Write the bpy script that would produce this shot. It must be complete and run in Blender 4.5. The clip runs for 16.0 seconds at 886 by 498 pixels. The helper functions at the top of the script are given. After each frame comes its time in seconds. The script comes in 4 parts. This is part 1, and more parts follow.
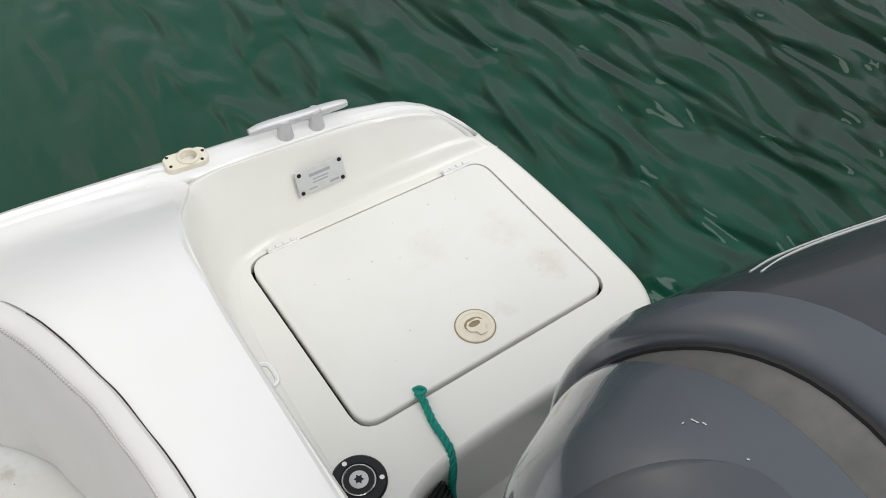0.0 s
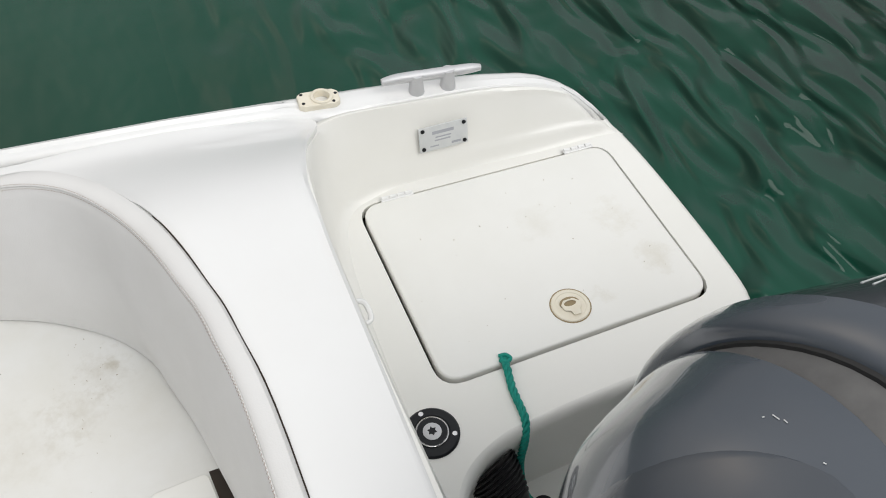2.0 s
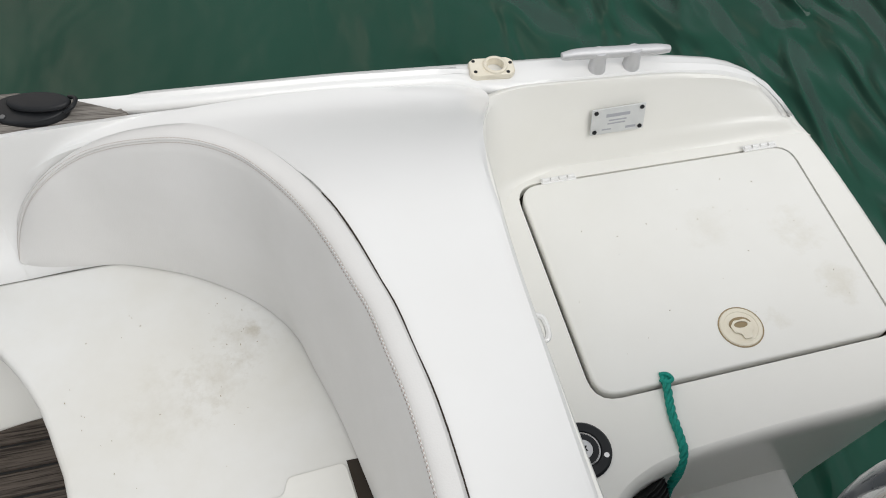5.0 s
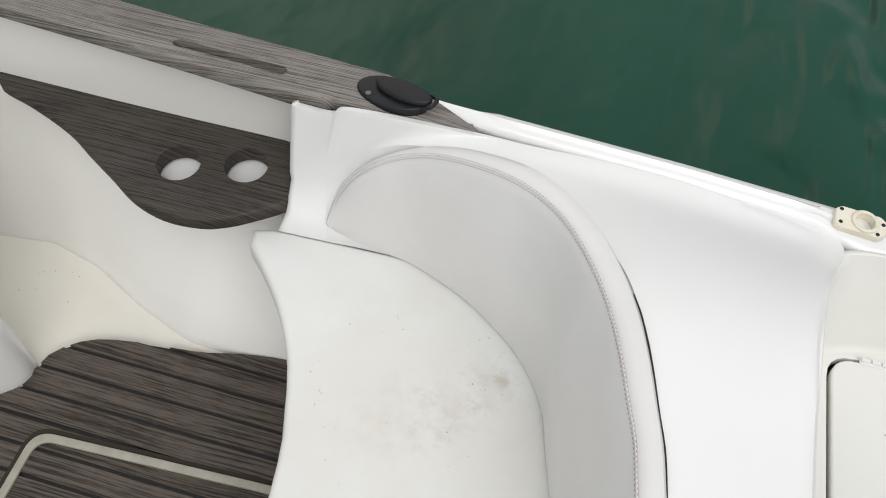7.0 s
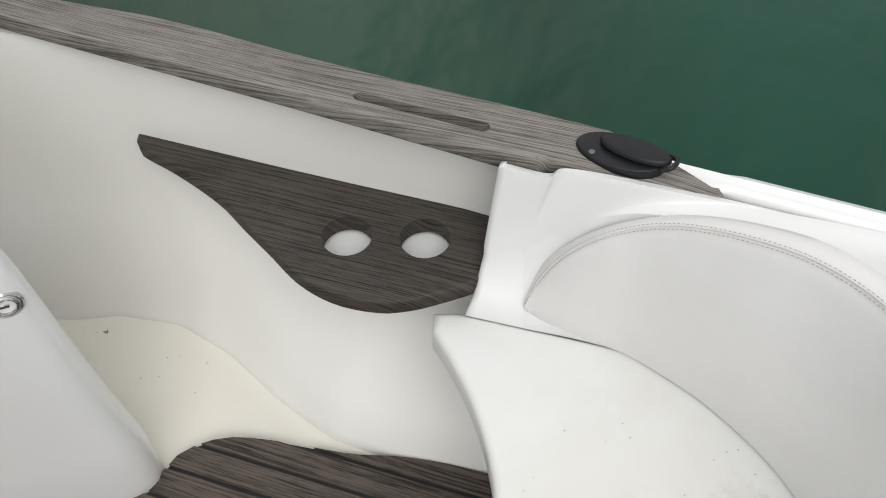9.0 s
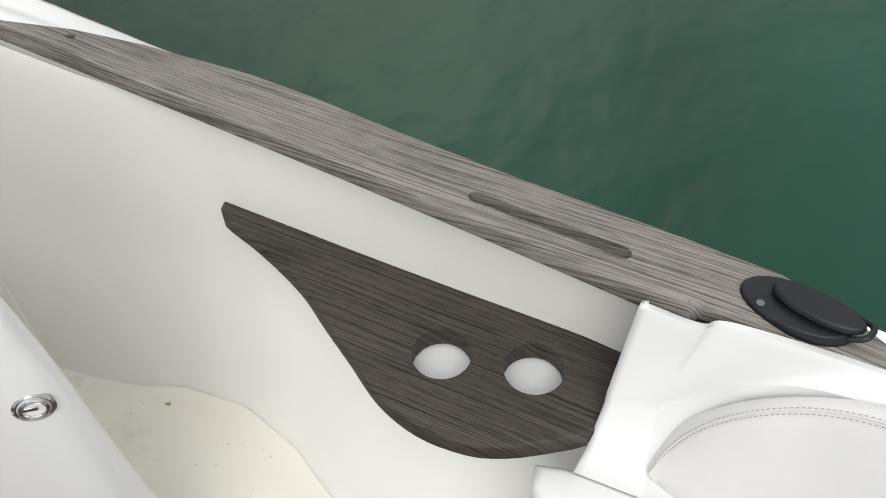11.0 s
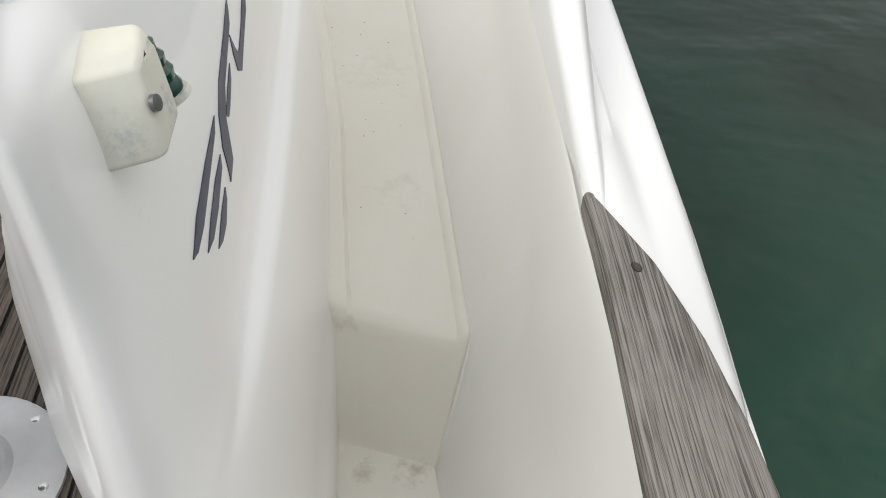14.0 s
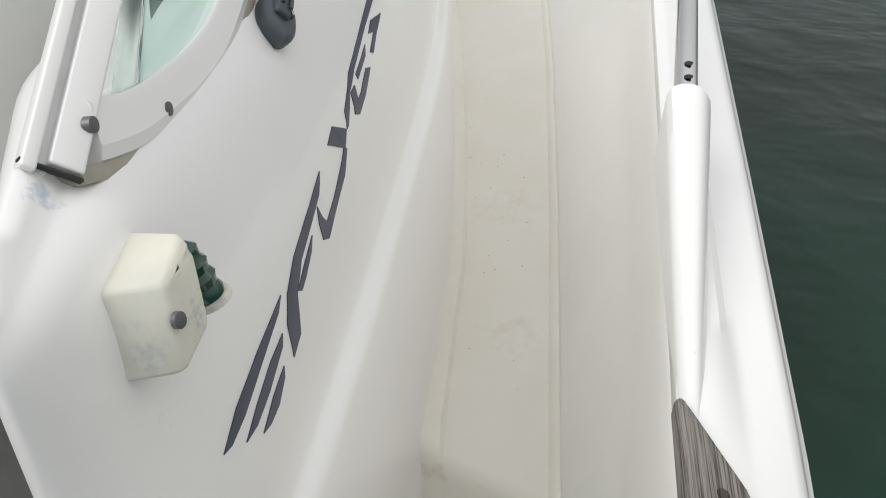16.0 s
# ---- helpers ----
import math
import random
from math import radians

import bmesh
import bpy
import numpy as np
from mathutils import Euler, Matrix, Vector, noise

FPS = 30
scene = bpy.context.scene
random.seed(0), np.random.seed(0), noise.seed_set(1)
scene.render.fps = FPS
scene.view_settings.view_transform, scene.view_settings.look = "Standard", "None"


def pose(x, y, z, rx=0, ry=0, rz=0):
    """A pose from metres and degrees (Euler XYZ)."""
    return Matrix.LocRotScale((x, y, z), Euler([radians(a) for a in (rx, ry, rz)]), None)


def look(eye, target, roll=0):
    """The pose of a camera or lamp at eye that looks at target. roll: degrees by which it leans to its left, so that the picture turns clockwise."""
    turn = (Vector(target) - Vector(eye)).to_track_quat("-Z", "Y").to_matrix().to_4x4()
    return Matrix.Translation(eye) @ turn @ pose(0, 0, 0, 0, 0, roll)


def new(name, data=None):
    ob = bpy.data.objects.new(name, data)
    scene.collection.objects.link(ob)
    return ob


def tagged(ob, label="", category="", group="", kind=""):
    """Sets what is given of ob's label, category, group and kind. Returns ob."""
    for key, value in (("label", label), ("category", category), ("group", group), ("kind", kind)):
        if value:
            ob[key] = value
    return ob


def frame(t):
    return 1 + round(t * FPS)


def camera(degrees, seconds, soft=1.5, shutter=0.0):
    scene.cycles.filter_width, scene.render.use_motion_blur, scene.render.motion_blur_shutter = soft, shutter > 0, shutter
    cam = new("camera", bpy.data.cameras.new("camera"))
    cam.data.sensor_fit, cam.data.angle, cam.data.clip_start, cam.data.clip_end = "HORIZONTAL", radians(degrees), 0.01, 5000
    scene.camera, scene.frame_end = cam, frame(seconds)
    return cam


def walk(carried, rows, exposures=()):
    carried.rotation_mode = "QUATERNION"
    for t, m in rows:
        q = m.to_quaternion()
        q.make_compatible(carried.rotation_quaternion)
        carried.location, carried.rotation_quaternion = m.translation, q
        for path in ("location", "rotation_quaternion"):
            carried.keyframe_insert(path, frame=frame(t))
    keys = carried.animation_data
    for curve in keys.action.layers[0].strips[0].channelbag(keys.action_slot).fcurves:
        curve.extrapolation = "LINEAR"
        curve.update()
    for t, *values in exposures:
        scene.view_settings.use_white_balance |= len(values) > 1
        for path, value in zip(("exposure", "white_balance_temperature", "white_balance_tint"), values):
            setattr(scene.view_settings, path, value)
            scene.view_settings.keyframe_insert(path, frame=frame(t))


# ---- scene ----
cam = camera(53.7, 16.0, soft=1.0)
PATH = [
    (0, (0.528, -1.22, 1.653), (1.247, -0.128, 0.139), 0.7),
    (0.5, (0.52, -1.234, 1.651), (1.167, -0.12, 0.121), 1.3),
    (1, (0.52, -1.25, 1.655), (1.109, -0.109, 0.122), 1.0),
    (1.5, (0.519, -1.259, 1.653), (1.065, -0.094, 0.122), 1.7),
    (2, (0.514, -1.25, 1.647), (1.003, -0.075, 0.104), 1.9),
    (2.5, (0.509, -1.239, 1.634), (0.95, -0.087, 0.06), 1.9),
    (3, (0.494, -1.262, 1.636), (0.894, -0.103, 0.056), 1.9),
    (3.2, (0.494, -1.254, 1.63), (0.873, -0.086, 0.051), 0.9),
    (5.3, (0.388, -1.027, 1.623), (0.643, 0.065, -0.033), 3.1),
    (5.5, (0.366, -1.013, 1.627), (0.589, 0.086, -0.029), 3.2),
    (6, (0.332, -0.983, 1.628), (0.428, 0.135, -0.028), 3.4),
    (6.5, (0.359, -0.948, 1.614), (0.252, 0.172, -0.039), 3.2),
    (7, (0.342, -0.938, 1.615), (0.079, 0.167, -0.031), 2.9),
    (7.5, (0.285, -0.914, 1.595), (-0.103, 0.194, -0.024), 1.7),
    (8, (0.222, -0.857, 1.504), (-0.234, 0.266, -0.087), 1.6),
    (8.2, (0.175, -0.864, 1.459), (-0.276, 0.31, -0.095), 1.5),
    (10.3, (0.024, -0.791, 1.397), (-0.367, 0.415, -0.15), -2.6),
    (10.5, (0.026, -0.743, 1.375), (-0.436, 0.462, -0.153), -2.4),
    (11, (-0.041, -0.663, 1.332), (-0.67, 0.525, -0.149), -1.7),
    (11.5, (-0.153, -0.562, 1.275), (-0.974, 0.573, -0.153), -1.8),
    (12, (-0.217, -0.476, 1.261), (-1.225, 0.521, -0.149), -1.1),
    (12.5, (-0.242, -0.355, 1.271), (-1.463, 0.406, -0.119), 0.3),
    (13, (-0.297, -0.29, 1.282), (-1.636, 0.268, -0.095), 2.5),
    (13.5, (-0.353, -0.265, 1.269), (-1.747, 0.124, -0.112), 2.9),
    (14, (-0.355, -0.229, 1.268), (-1.8, -0.093, -0.108), 3.5),
    (14.5, (-0.341, -0.201, 1.29), (-1.824, -0.263, -0.05), 4.1),
    (15, (-0.341, -0.189, 1.316), (-1.865, -0.311, 0.027), 4.0),
    (15.5, (-0.386, -0.174, 1.316), (-1.938, -0.333, 0.065), 2.5),
    (16, (-0.448, -0.158, 1.314), (-2.017, -0.379, 0.093), 1.2),
]
EXPO = [(0, -0.08), (3, -0.08), (5.5, -0.18), (8, -0.02), (10.5, 0.12), (11.5, 0.42), (12.5, 0.48), (13, 0.44), (14, 0.24), (14.5, 0.16), (16, 0.13)]
walk(cam, [(t, look(e, g, r)) for t, e, g, r in PATH], EXPO)

# ---- world and light: bright overcast ----
world = bpy.data.worlds.new("overcast_sky")
scene.world = world
world.use_nodes = True
wn = world.node_tree
sky = wn.nodes.new("ShaderNodeTexSky")
sky.sky_type = "NISHITA"
sky.sun_disc = False
sky.sun_elevation, sky.sun_rotation = radians(40), radians(-30)
sky.dust_density, sky.air_density, sky.ozone_density = 6.0, 1.0, 1.0
mixs = wn.nodes.new("ShaderNodeMix")
mixs.data_type = "RGBA"
mixs.inputs[0].default_value = 0.85
wn.links.new(sky.outputs[0], mixs.inputs[6])
gtc = wn.nodes.new("ShaderNodeTexCoord")
gsep = wn.nodes.new("ShaderNodeSeparateXYZ")
wn.links.new(gtc.outputs["Generated"], gsep.inputs[0])
gr = wn.nodes.new("ShaderNodeValToRGB")
gr.color_ramp.elements[0].color, gr.color_ramp.elements[1].color = (4.6, 4.8, 5.0, 1), (11.0, 11.2, 11.4, 1)
gr.color_ramp.elements[1].position = 0.85
gr.color_ramp.elements.new(0.42).color = (6.8, 7.0, 7.2, 1)
wn.links.new(gsep.outputs[2], gr.inputs[0])
wn.links.new(gr.outputs[0], mixs.inputs[7])
wn.links.new(mixs.outputs[2], wn.nodes["Background"].inputs[0])
wn.nodes["Background"].inputs[1].default_value = 0.094
sun = new("sun", bpy.data.lights.new("sun", "SUN"))
sun.data.energy, sun.data.angle, sun.data.color = 1.5, radians(40), (1.0, 0.98, 0.95)
sun.matrix_world = look((0, 0, 10), (-2.1, 3.9, 5.0))


# ---- materials ----
def material(name, color, rough=0.5, metal=0.0, coat=0.0, spec=0.5):
    m = bpy.data.materials.new(name)
    m.use_nodes = True
    p = m.node_tree.nodes["Principled BSDF"]
    p.inputs["Base Color"].default_value = (*color, 1)
    p.inputs["Roughness"].default_value = rough
    p.inputs["Metallic"].default_value = metal
    p.inputs["Coat Weight"].default_value = coat
    p.inputs["Specular IOR Level"].default_value = spec
    return m


def nd(m, kind, **values):
    n = m.node_tree.nodes.new(kind)
    for k, v in values.items():
        n.inputs[k].default_value = v
    return n


def lk(m, a, b):
    m.node_tree.links.new(a, b)


def coords(m, scale=(1, 1, 1)):
    tc = nd(m, "ShaderNodeTexCoord")
    mp = nd(m, "ShaderNodeMapping")
    mp.inputs["Scale"].default_value = scale
    lk(m, tc.outputs["Object"], mp.inputs[0])
    return mp.outputs[0]


def ramp(m, src, stops):
    r = nd(m, "ShaderNodeValToRGB")
    e = r.color_ramp.elements
    while len(e) < len(stops):
        e.new(0.5)
    for el, (pos, col) in zip(e, stops):
        el.position, el.color = pos, (*col, 1)
    lk(m, src, r.inputs[0])
    return r.outputs[0]


def mottled(name, a, b, rough, scale=3.0, coat=0.0, bump=0.0, bump_scale=300.0, spots=0.0, spec=0.5):
    """Two-scale stained surface: broad patches between two colours, small dark specks, fine relief."""
    m = material(name, a, rough, coat=coat, spec=spec)
    p = m.node_tree.nodes["Principled BSDF"]
    v = coords(m)
    big = nd(m, "ShaderNodeTexNoise", Scale=scale, Detail=6.0, Roughness=0.6)
    lk(m, v, big.inputs["Vector"])
    col = ramp(m, big.outputs[0], [(0.35, a), (0.7, b)])
    if spots:
        sp = nd(m, "ShaderNodeTexVoronoi", Scale=26.0)
        lk(m, v, sp.inputs["Vector"])
        gate = nd(m, "ShaderNodeTexNoise", Scale=9.0, Detail=2.0)
        lk(m, v, gate.inputs["Vector"])
        add = nd(m, "ShaderNodeMath")
        add.operation = "ADD"
        lk(m, sp.outputs["Distance"], add.inputs[0])
        lk(m, gate.outputs[0], add.inputs[1])
        k = ramp(m, add.outputs[0], [(0.33, (1 - spots,) * 3), (0.37, (1, 1, 1))])
        mul = nd(m, "ShaderNodeMix")
        mul.data_type, mul.blend_type = "RGBA", "MULTIPLY"
        mul.inputs[0].default_value = 1.0
        lk(m, col, mul.inputs[6])
        lk(m, k, mul.inputs[7])
        col = mul.outputs[2]
    lk(m, col, p.inputs["Base Color"])
    if bump:
        fine = nd(m, "ShaderNodeTexNoise", Scale=bump_scale, Detail=3.0)
        lk(m, v, fine.inputs["Vector"])
        b_ = nd(m, "ShaderNodeBump", Strength=bump, Distance=0.002)
        lk(m, fine.outputs[0], b_.inputs["Height"])
        lk(m, b_.outputs[0], p.inputs["Normal"])
    return m


def teak(name, dark, light, rough=0.75, grain=1.0, lines=240.0):
    """Weathered teak: fine lines of grain along x, broader bands, worn and silvered patches."""
    m = material(name, dark, rough, spec=0.25)
    p = m.node_tree.nodes["Principled BSDF"]
    tc = nd(m, "ShaderNodeTexCoord")
    info = nd(m, "ShaderNodeObjectInfo")
    sep = nd(m, "ShaderNodeSeparateXYZ")
    lk(m, tc.outputs["Object"], sep.inputs[0])
    wob = nd(m, "ShaderNodeTexNoise", Scale=2.2, Detail=1.0)
    lk(m, tc.outputs["Object"], wob.inputs["Vector"])
    across = nd(m, "ShaderNodeMath")
    across.operation = "MULTIPLY_ADD"
    across.inputs[1].default_value = 0.45
    lk(m, sep.outputs[2], across.inputs[0])
    lk(m, sep.outputs[1], across.inputs[2])
    bent = nd(m, "ShaderNodeMath")
    bent.operation = "MULTIPLY_ADD"
    bent.inputs[1].default_value = 0.02
    lk(m, wob.outputs[0], bent.inputs[0])
    lk(m, across.outputs[0], bent.inputs[2])
    layers = []
    for fx, fy, det in ((3.5, lines, 1.2), (26.0, lines * 2.4, 1.0)):
        a = nd(m, "ShaderNodeMath")
        a.operation = "MULTIPLY"
        a.inputs[1].default_value = fx
        lk(m, sep.outputs[0], a.inputs[0])
        b = nd(m, "ShaderNodeMath")
        b.operation = "MULTIPLY"
        b.inputs[1].default_value = fy
        lk(m, bent.outputs[0], b.inputs[0])
        c = nd(m, "ShaderNodeMath")
        c.operation = "MULTIPLY"
        c.inputs[1].default_value = 37.0
        lk(m, info.outputs["Random"], c.inputs[0])
        v = nd(m, "ShaderNodeCombineXYZ")
        lk(m, a.outputs[0], v.inputs[0])
        lk(m, b.outputs[0], v.inputs[1])
        lk(m, c.outputs[0], v.inputs[2])
        t = nd(m, "ShaderNodeTexNoise", Scale=1.0, Detail=det, Roughness=0.6)
        lk(m, v.outputs[0], t.inputs["Vector"])
        layers.append(t.outputs[0])
    patch = nd(m, "ShaderNodeTexNoise", Scale=9.0, Detail=5.0, Roughness=0.65)
    lk(m, tc.outputs["Object"], patch.inputs["Vector"])
    total = None
    for src, k in ((layers[0], .70), (layers[1], .42), (patch.outputs[0], .22)):
        n = nd(m, "ShaderNodeMath")
        n.operation = "MULTIPLY_ADD"
        n.inputs[1].default_value = k
        n.inputs[2].default_value = -.17
        lk(m, src, n.inputs[0])
        if total:
            lk(m, total, n.inputs[2])
        total = n.outputs[0]
    mid = tuple(a * .55 + b * .45 for a, b in zip(dark, light))
    lk(m, ramp(m, total, [(0.36, dark), (0.46, mid), (0.58, light)]), p.inputs["Base Color"])
    b_ = nd(m, "ShaderNodeBump", Strength=0.7 * grain, Distance=0.0012)
    lk(m, layers[0], b_.inputs["Height"])
    lk(m, b_.outputs[0], p.inputs["Normal"])
    return m


GEL = mottled("white_gelcoat", (0.84, 0.84, 0.83), (0.81, 0.805, 0.79), 0.28, 2.2, coat=0.35, bump=0.03, bump_scale=25, spots=0.12)
CREAM = mottled("aged_cream_gelcoat", (0.82, 0.79, 0.715), (0.77, 0.73, 0.645), 0.42, 2.6, coat=0.1, bump=0.05, bump_scale=60, spots=0.25)
LINER = mottled("liner_gelcoat", (0.85, 0.84, 0.80), (0.81, 0.80, 0.75), 0.34, 2.0, coat=0.2, bump=0.03, bump_scale=40, spots=0.12)
VINYL = mottled("white_vinyl", (0.76, 0.75, 0.735), (0.71, 0.70, 0.68), 0.5, 5.0, bump=0.16, bump_scale=420)
SEATM = mottled("seat_gelcoat_stained", (0.77, 0.77, 0.75), (0.69, 0.675, 0.62), 0.4, 3.4, coat=0.1, bump=0.05, bump_scale=80, spots=0.35)
TEAK = teak("weathered_teak", (0.078, 0.069, 0.060), (0.265, 0.245, 0.222), lines=470.0)
TEAK_DARK = teak("oiled_dark_teak", (0.018, 0.015, 0.012), (0.078, 0.067, 0.057), 0.6, 0.8, 340.0)
TEAK_FLOOR = teak("worn_floor_teak", (0.028, 0.022, 0.018), (0.115, 0.094, 0.078), 0.65, 0.8, 240.0)
CAULK = material("black_caulk", (0.02, 0.02, 0.02), 0.6)
BLACK = mottled("black_plastic", (0.008, 0.009, 0.011), (0.014, 0.015, 0.017), 0.42, 20.0, bump=0.08, bump_scale=500, spec=0.3)
RUBBER = material("black_rubber", (0.014, 0.014, 0.014), 0.55)
IVORY = mottled("yellowed_ivory_plastic", (0.80, 0.75, 0.63), (0.75, 0.69, 0.56), 0.4, 30.0, bump=0.05)
ALU = mottled("brushed_aluminium", (0.66, 0.66, 0.67), (0.58, 0.58, 0.59), 0.55, 14.0, bump=0.05, bump_scale=200)
ALU.node_tree.nodes["Principled BSDF"].inputs["Metallic"].default_value = 0.55
STEEL = material("polished_stainless", (0.66, 0.65, 0.64), 0.16, 1.0)
DULL = material("dull_grey_metal", (0.16, 0.16, 0.165), 0.45, 0.6)
PLATE = mottled("engraved_plate_metal", (0.64, 0.65, 0.64), (0.57, 0.58, 0.58), 0.4, 40.0)
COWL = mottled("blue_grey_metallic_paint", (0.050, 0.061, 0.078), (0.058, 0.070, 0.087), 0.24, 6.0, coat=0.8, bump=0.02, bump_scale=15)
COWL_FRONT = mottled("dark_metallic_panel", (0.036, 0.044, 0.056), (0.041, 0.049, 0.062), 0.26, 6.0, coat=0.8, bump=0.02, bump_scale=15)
COWL_DARK = mottled("dark_cowl_paint", (0.012, 0.015, 0.022), (0.016, 0.020, 0.027), 0.2, 6.0, coat=0.8)
COWL_MATT = mottled("dusty_grey_plastic", (0.10, 0.098, 0.096), (0.15, 0.147, 0.143), 0.7, 18.0, bump=0.15, bump_scale=160)
DECAL = mottled("faded_navy_decal", (0.035, 0.04, 0.075), (0.055, 0.06, 0.095), 0.45, 20.0)
ROPE = mottled("green_braided_rope", (0.0, 0.22, 0.17), (0.0, 0.32, 0.25), 0.7, 200.0, bump=0.6, bump_scale=700)
GREEN = material("green_lens", (0.0, 0.045, 0.028), 0.15, coat=0.5)
GREY = mottled("grey_powder_coat", (0.17, 0.17, 0.165), (0.23, 0.23, 0.225), 0.45, 9.0, bump=0.05)
GREY_BLUE = mottled("slate_grey_plastic", (0.055, 0.066, 0.078), (0.075, 0.086, 0.097), 0.5, 30.0, bump=0.05)
CHALK = mottled("chalky_nav_housing", (0.70, 0.68, 0.58), (0.60, 0.60, 0.53), 0.6, 16.0, bump=0.12, bump_scale=250, spots=0.5)
TRIM = mottled("grimy_beige_trim", (0.42, 0.40, 0.34), (0.30, 0.28, 0.23), 0.55, 20.0, bump=0.05)
DIRT = material("dark_gap_dirt", (0.03, 0.022, 0.015), 0.9)
PRINT = material("grey_print", (0.38, 0.39, 0.42), 0.5)
GLASS = material("tinted_glass", (0.75, 0.9, 0.85), 0.02)
GLASS.node_tree.nodes["Principled BSDF"].inputs["Transmission Weight"].default_value = 1.0
GLASS.node_tree.nodes["Principled BSDF"].inputs["IOR"].default_value = 1.1
THREAD = material("tan_thread", (0.42, 0.34, 0.30), 0.8)
STAIN = material("brown_stain", (0.30, 0.23, 0.13), 0.8)



def soil(m, places, color, scale=18.0):
    """Irregular dirt patches (x, y, z, radius, strength) rubbed into a surface."""
    p = m.node_tree.nodes["Principled BSDF"]
    src = p.inputs["Base Color"].links[0].from_socket
    tc = nd(m, "ShaderNodeTexCoord")
    nz = nd(m, "ShaderNodeTexNoise", Scale=scale, Detail=7.0, Roughness=0.72)
    lk(m, tc.outputs["Object"], nz.inputs["Vector"])
    for x, y, z, r, k in places:
        d = nd(m, "ShaderNodeVectorMath")
        d.operation = "DISTANCE"
        lk(m, tc.outputs["Object"], d.inputs[0])
        d.inputs[1].default_value = (x, y, z)
        mr = nd(m, "ShaderNodeMapRange")
        mr.inputs["From Min"].default_value, mr.inputs["From Max"].default_value = 0.0, r
        mr.inputs["To Min"].default_value, mr.inputs["To Max"].default_value = 0.24, -0.30
        lk(m, d.outputs["Value"], mr.inputs[0])
        ad = nd(m, "ShaderNodeMath")
        lk(m, nz.outputs[0], ad.inputs[0])
        lk(m, mr.outputs[0], ad.inputs[1])
        mx = nd(m, "ShaderNodeMix")
        mx.data_type = "RGBA"
        lk(m, ramp(m, ad.outputs[0], [(0.48, (0, 0, 0)), (0.80, (k, k, k))]), mx.inputs[0])
        lk(m, src, mx.inputs[6])
        mx.inputs[7].default_value = (*color, 1)
        src = mx.outputs[2]
    lk(m, src, p.inputs["Base Color"])


soil(SEATM, [(.285, -.320, .355, .11, .30), (.235, -.385, .355, .12, .28), (.30, -.305, .355, .030, .5), (.16, -.42, .355, .16, .16)], (0.42, 0.37, 0.27), 34.0)
HATCHM = mottled("scuffed_hatch_gelcoat", (0.85, 0.845, 0.81), (0.81, 0.80, 0.755), 0.4, 2.4, coat=0.15, bump=0.03, bump_scale=40, spots=0.2)
soil(HATCHM, [(1.27, -.30, .357, .10, .25), (1.30, -.42, .357, .09, .28), (1.12, -.27, .357, .10, .14), (1.16, -.47, .357, .05, .3)], (0.50, 0.44, 0.30), 22.0)
soil(CREAM, [(-1.20, -.18, -.09, .07, .8), (-1.20, -.26, -.09, .06, .7), (-1.12, -.15, -.095, .06, .5), (-1.7, -.20, .12, .12, .25), (-2.1, -.24, .12, .2, .2), (-1.38, -.30, .12, .05, .5), (-.95, -.2, -.08, .12, .2)], (0.40, 0.33, 0.21), 30.0)
soil(CHALK, [(-.80, -.40, .915, .022, .8), (-.831, -.379, .958, .016, .9), (-.812, -.371, .925, .014, .7), (-.81, -.395, .935, .05, .3), (-.868, -.37, .925, .012, .8)], (0.16, 0.25, 0.32), 130.0)
soil(GEL, [(-.845, -.456, 1.015, .026, .8), (-.80, -.41, .88, .04, .35)], (0.25, 0.36, 0.50), 120.0)
soil(VINYL, [(.198, -.167, .638, .012, .8)], (0.2, 0.19, 0.18), 200.0)
soil(CHALK, [(-.826, -.372, .945, .034, .62), (-.800, -.385, .940, .030, .35), (-.850, -.362, .940, .030, .5)], color=(0.16, 0.24, 0.38), scale=210.0)

WATER = material("green_harbour_water", (0.022, 0.068, 0.050), 0.03, spec=0.4)
wp = WATER.node_tree.nodes["Principled BSDF"]
wp.inputs["IOR"].default_value = 1.33
wv = coords(WATER, (1.5, 1.0, 1.0))
wb = nd(WATER, "ShaderNodeTexNoise", Scale=0.5, Detail=3.0)
lk(WATER, wv, wb.inputs["Vector"])
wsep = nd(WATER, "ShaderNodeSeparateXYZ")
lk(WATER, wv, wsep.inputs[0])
# base colour falls off aft, standing in for darker reflections there
waft_dim = nd(WATER, "ShaderNodeMapRange")
waft_dim.inputs["From Min"].default_value, waft_dim.inputs["From Max"].default_value = 0.5, 7.5
waft_dim.inputs["To Min"].default_value, waft_dim.inputs["To Max"].default_value = 0.26, -0.38
lk(WATER, wsep.outputs[0], waft_dim.inputs[0])
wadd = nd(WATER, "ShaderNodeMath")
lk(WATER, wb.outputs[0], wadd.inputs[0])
lk(WATER, waft_dim.outputs[0], wadd.inputs[1])
# towards the bow too, dimmer sky reflection is put into the water's colour
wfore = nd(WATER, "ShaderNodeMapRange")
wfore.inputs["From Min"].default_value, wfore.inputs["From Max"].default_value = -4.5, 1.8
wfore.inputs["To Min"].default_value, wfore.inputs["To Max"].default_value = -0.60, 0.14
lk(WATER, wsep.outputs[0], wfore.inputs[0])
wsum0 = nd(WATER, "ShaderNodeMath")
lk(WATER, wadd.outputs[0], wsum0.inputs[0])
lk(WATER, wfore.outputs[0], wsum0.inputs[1])
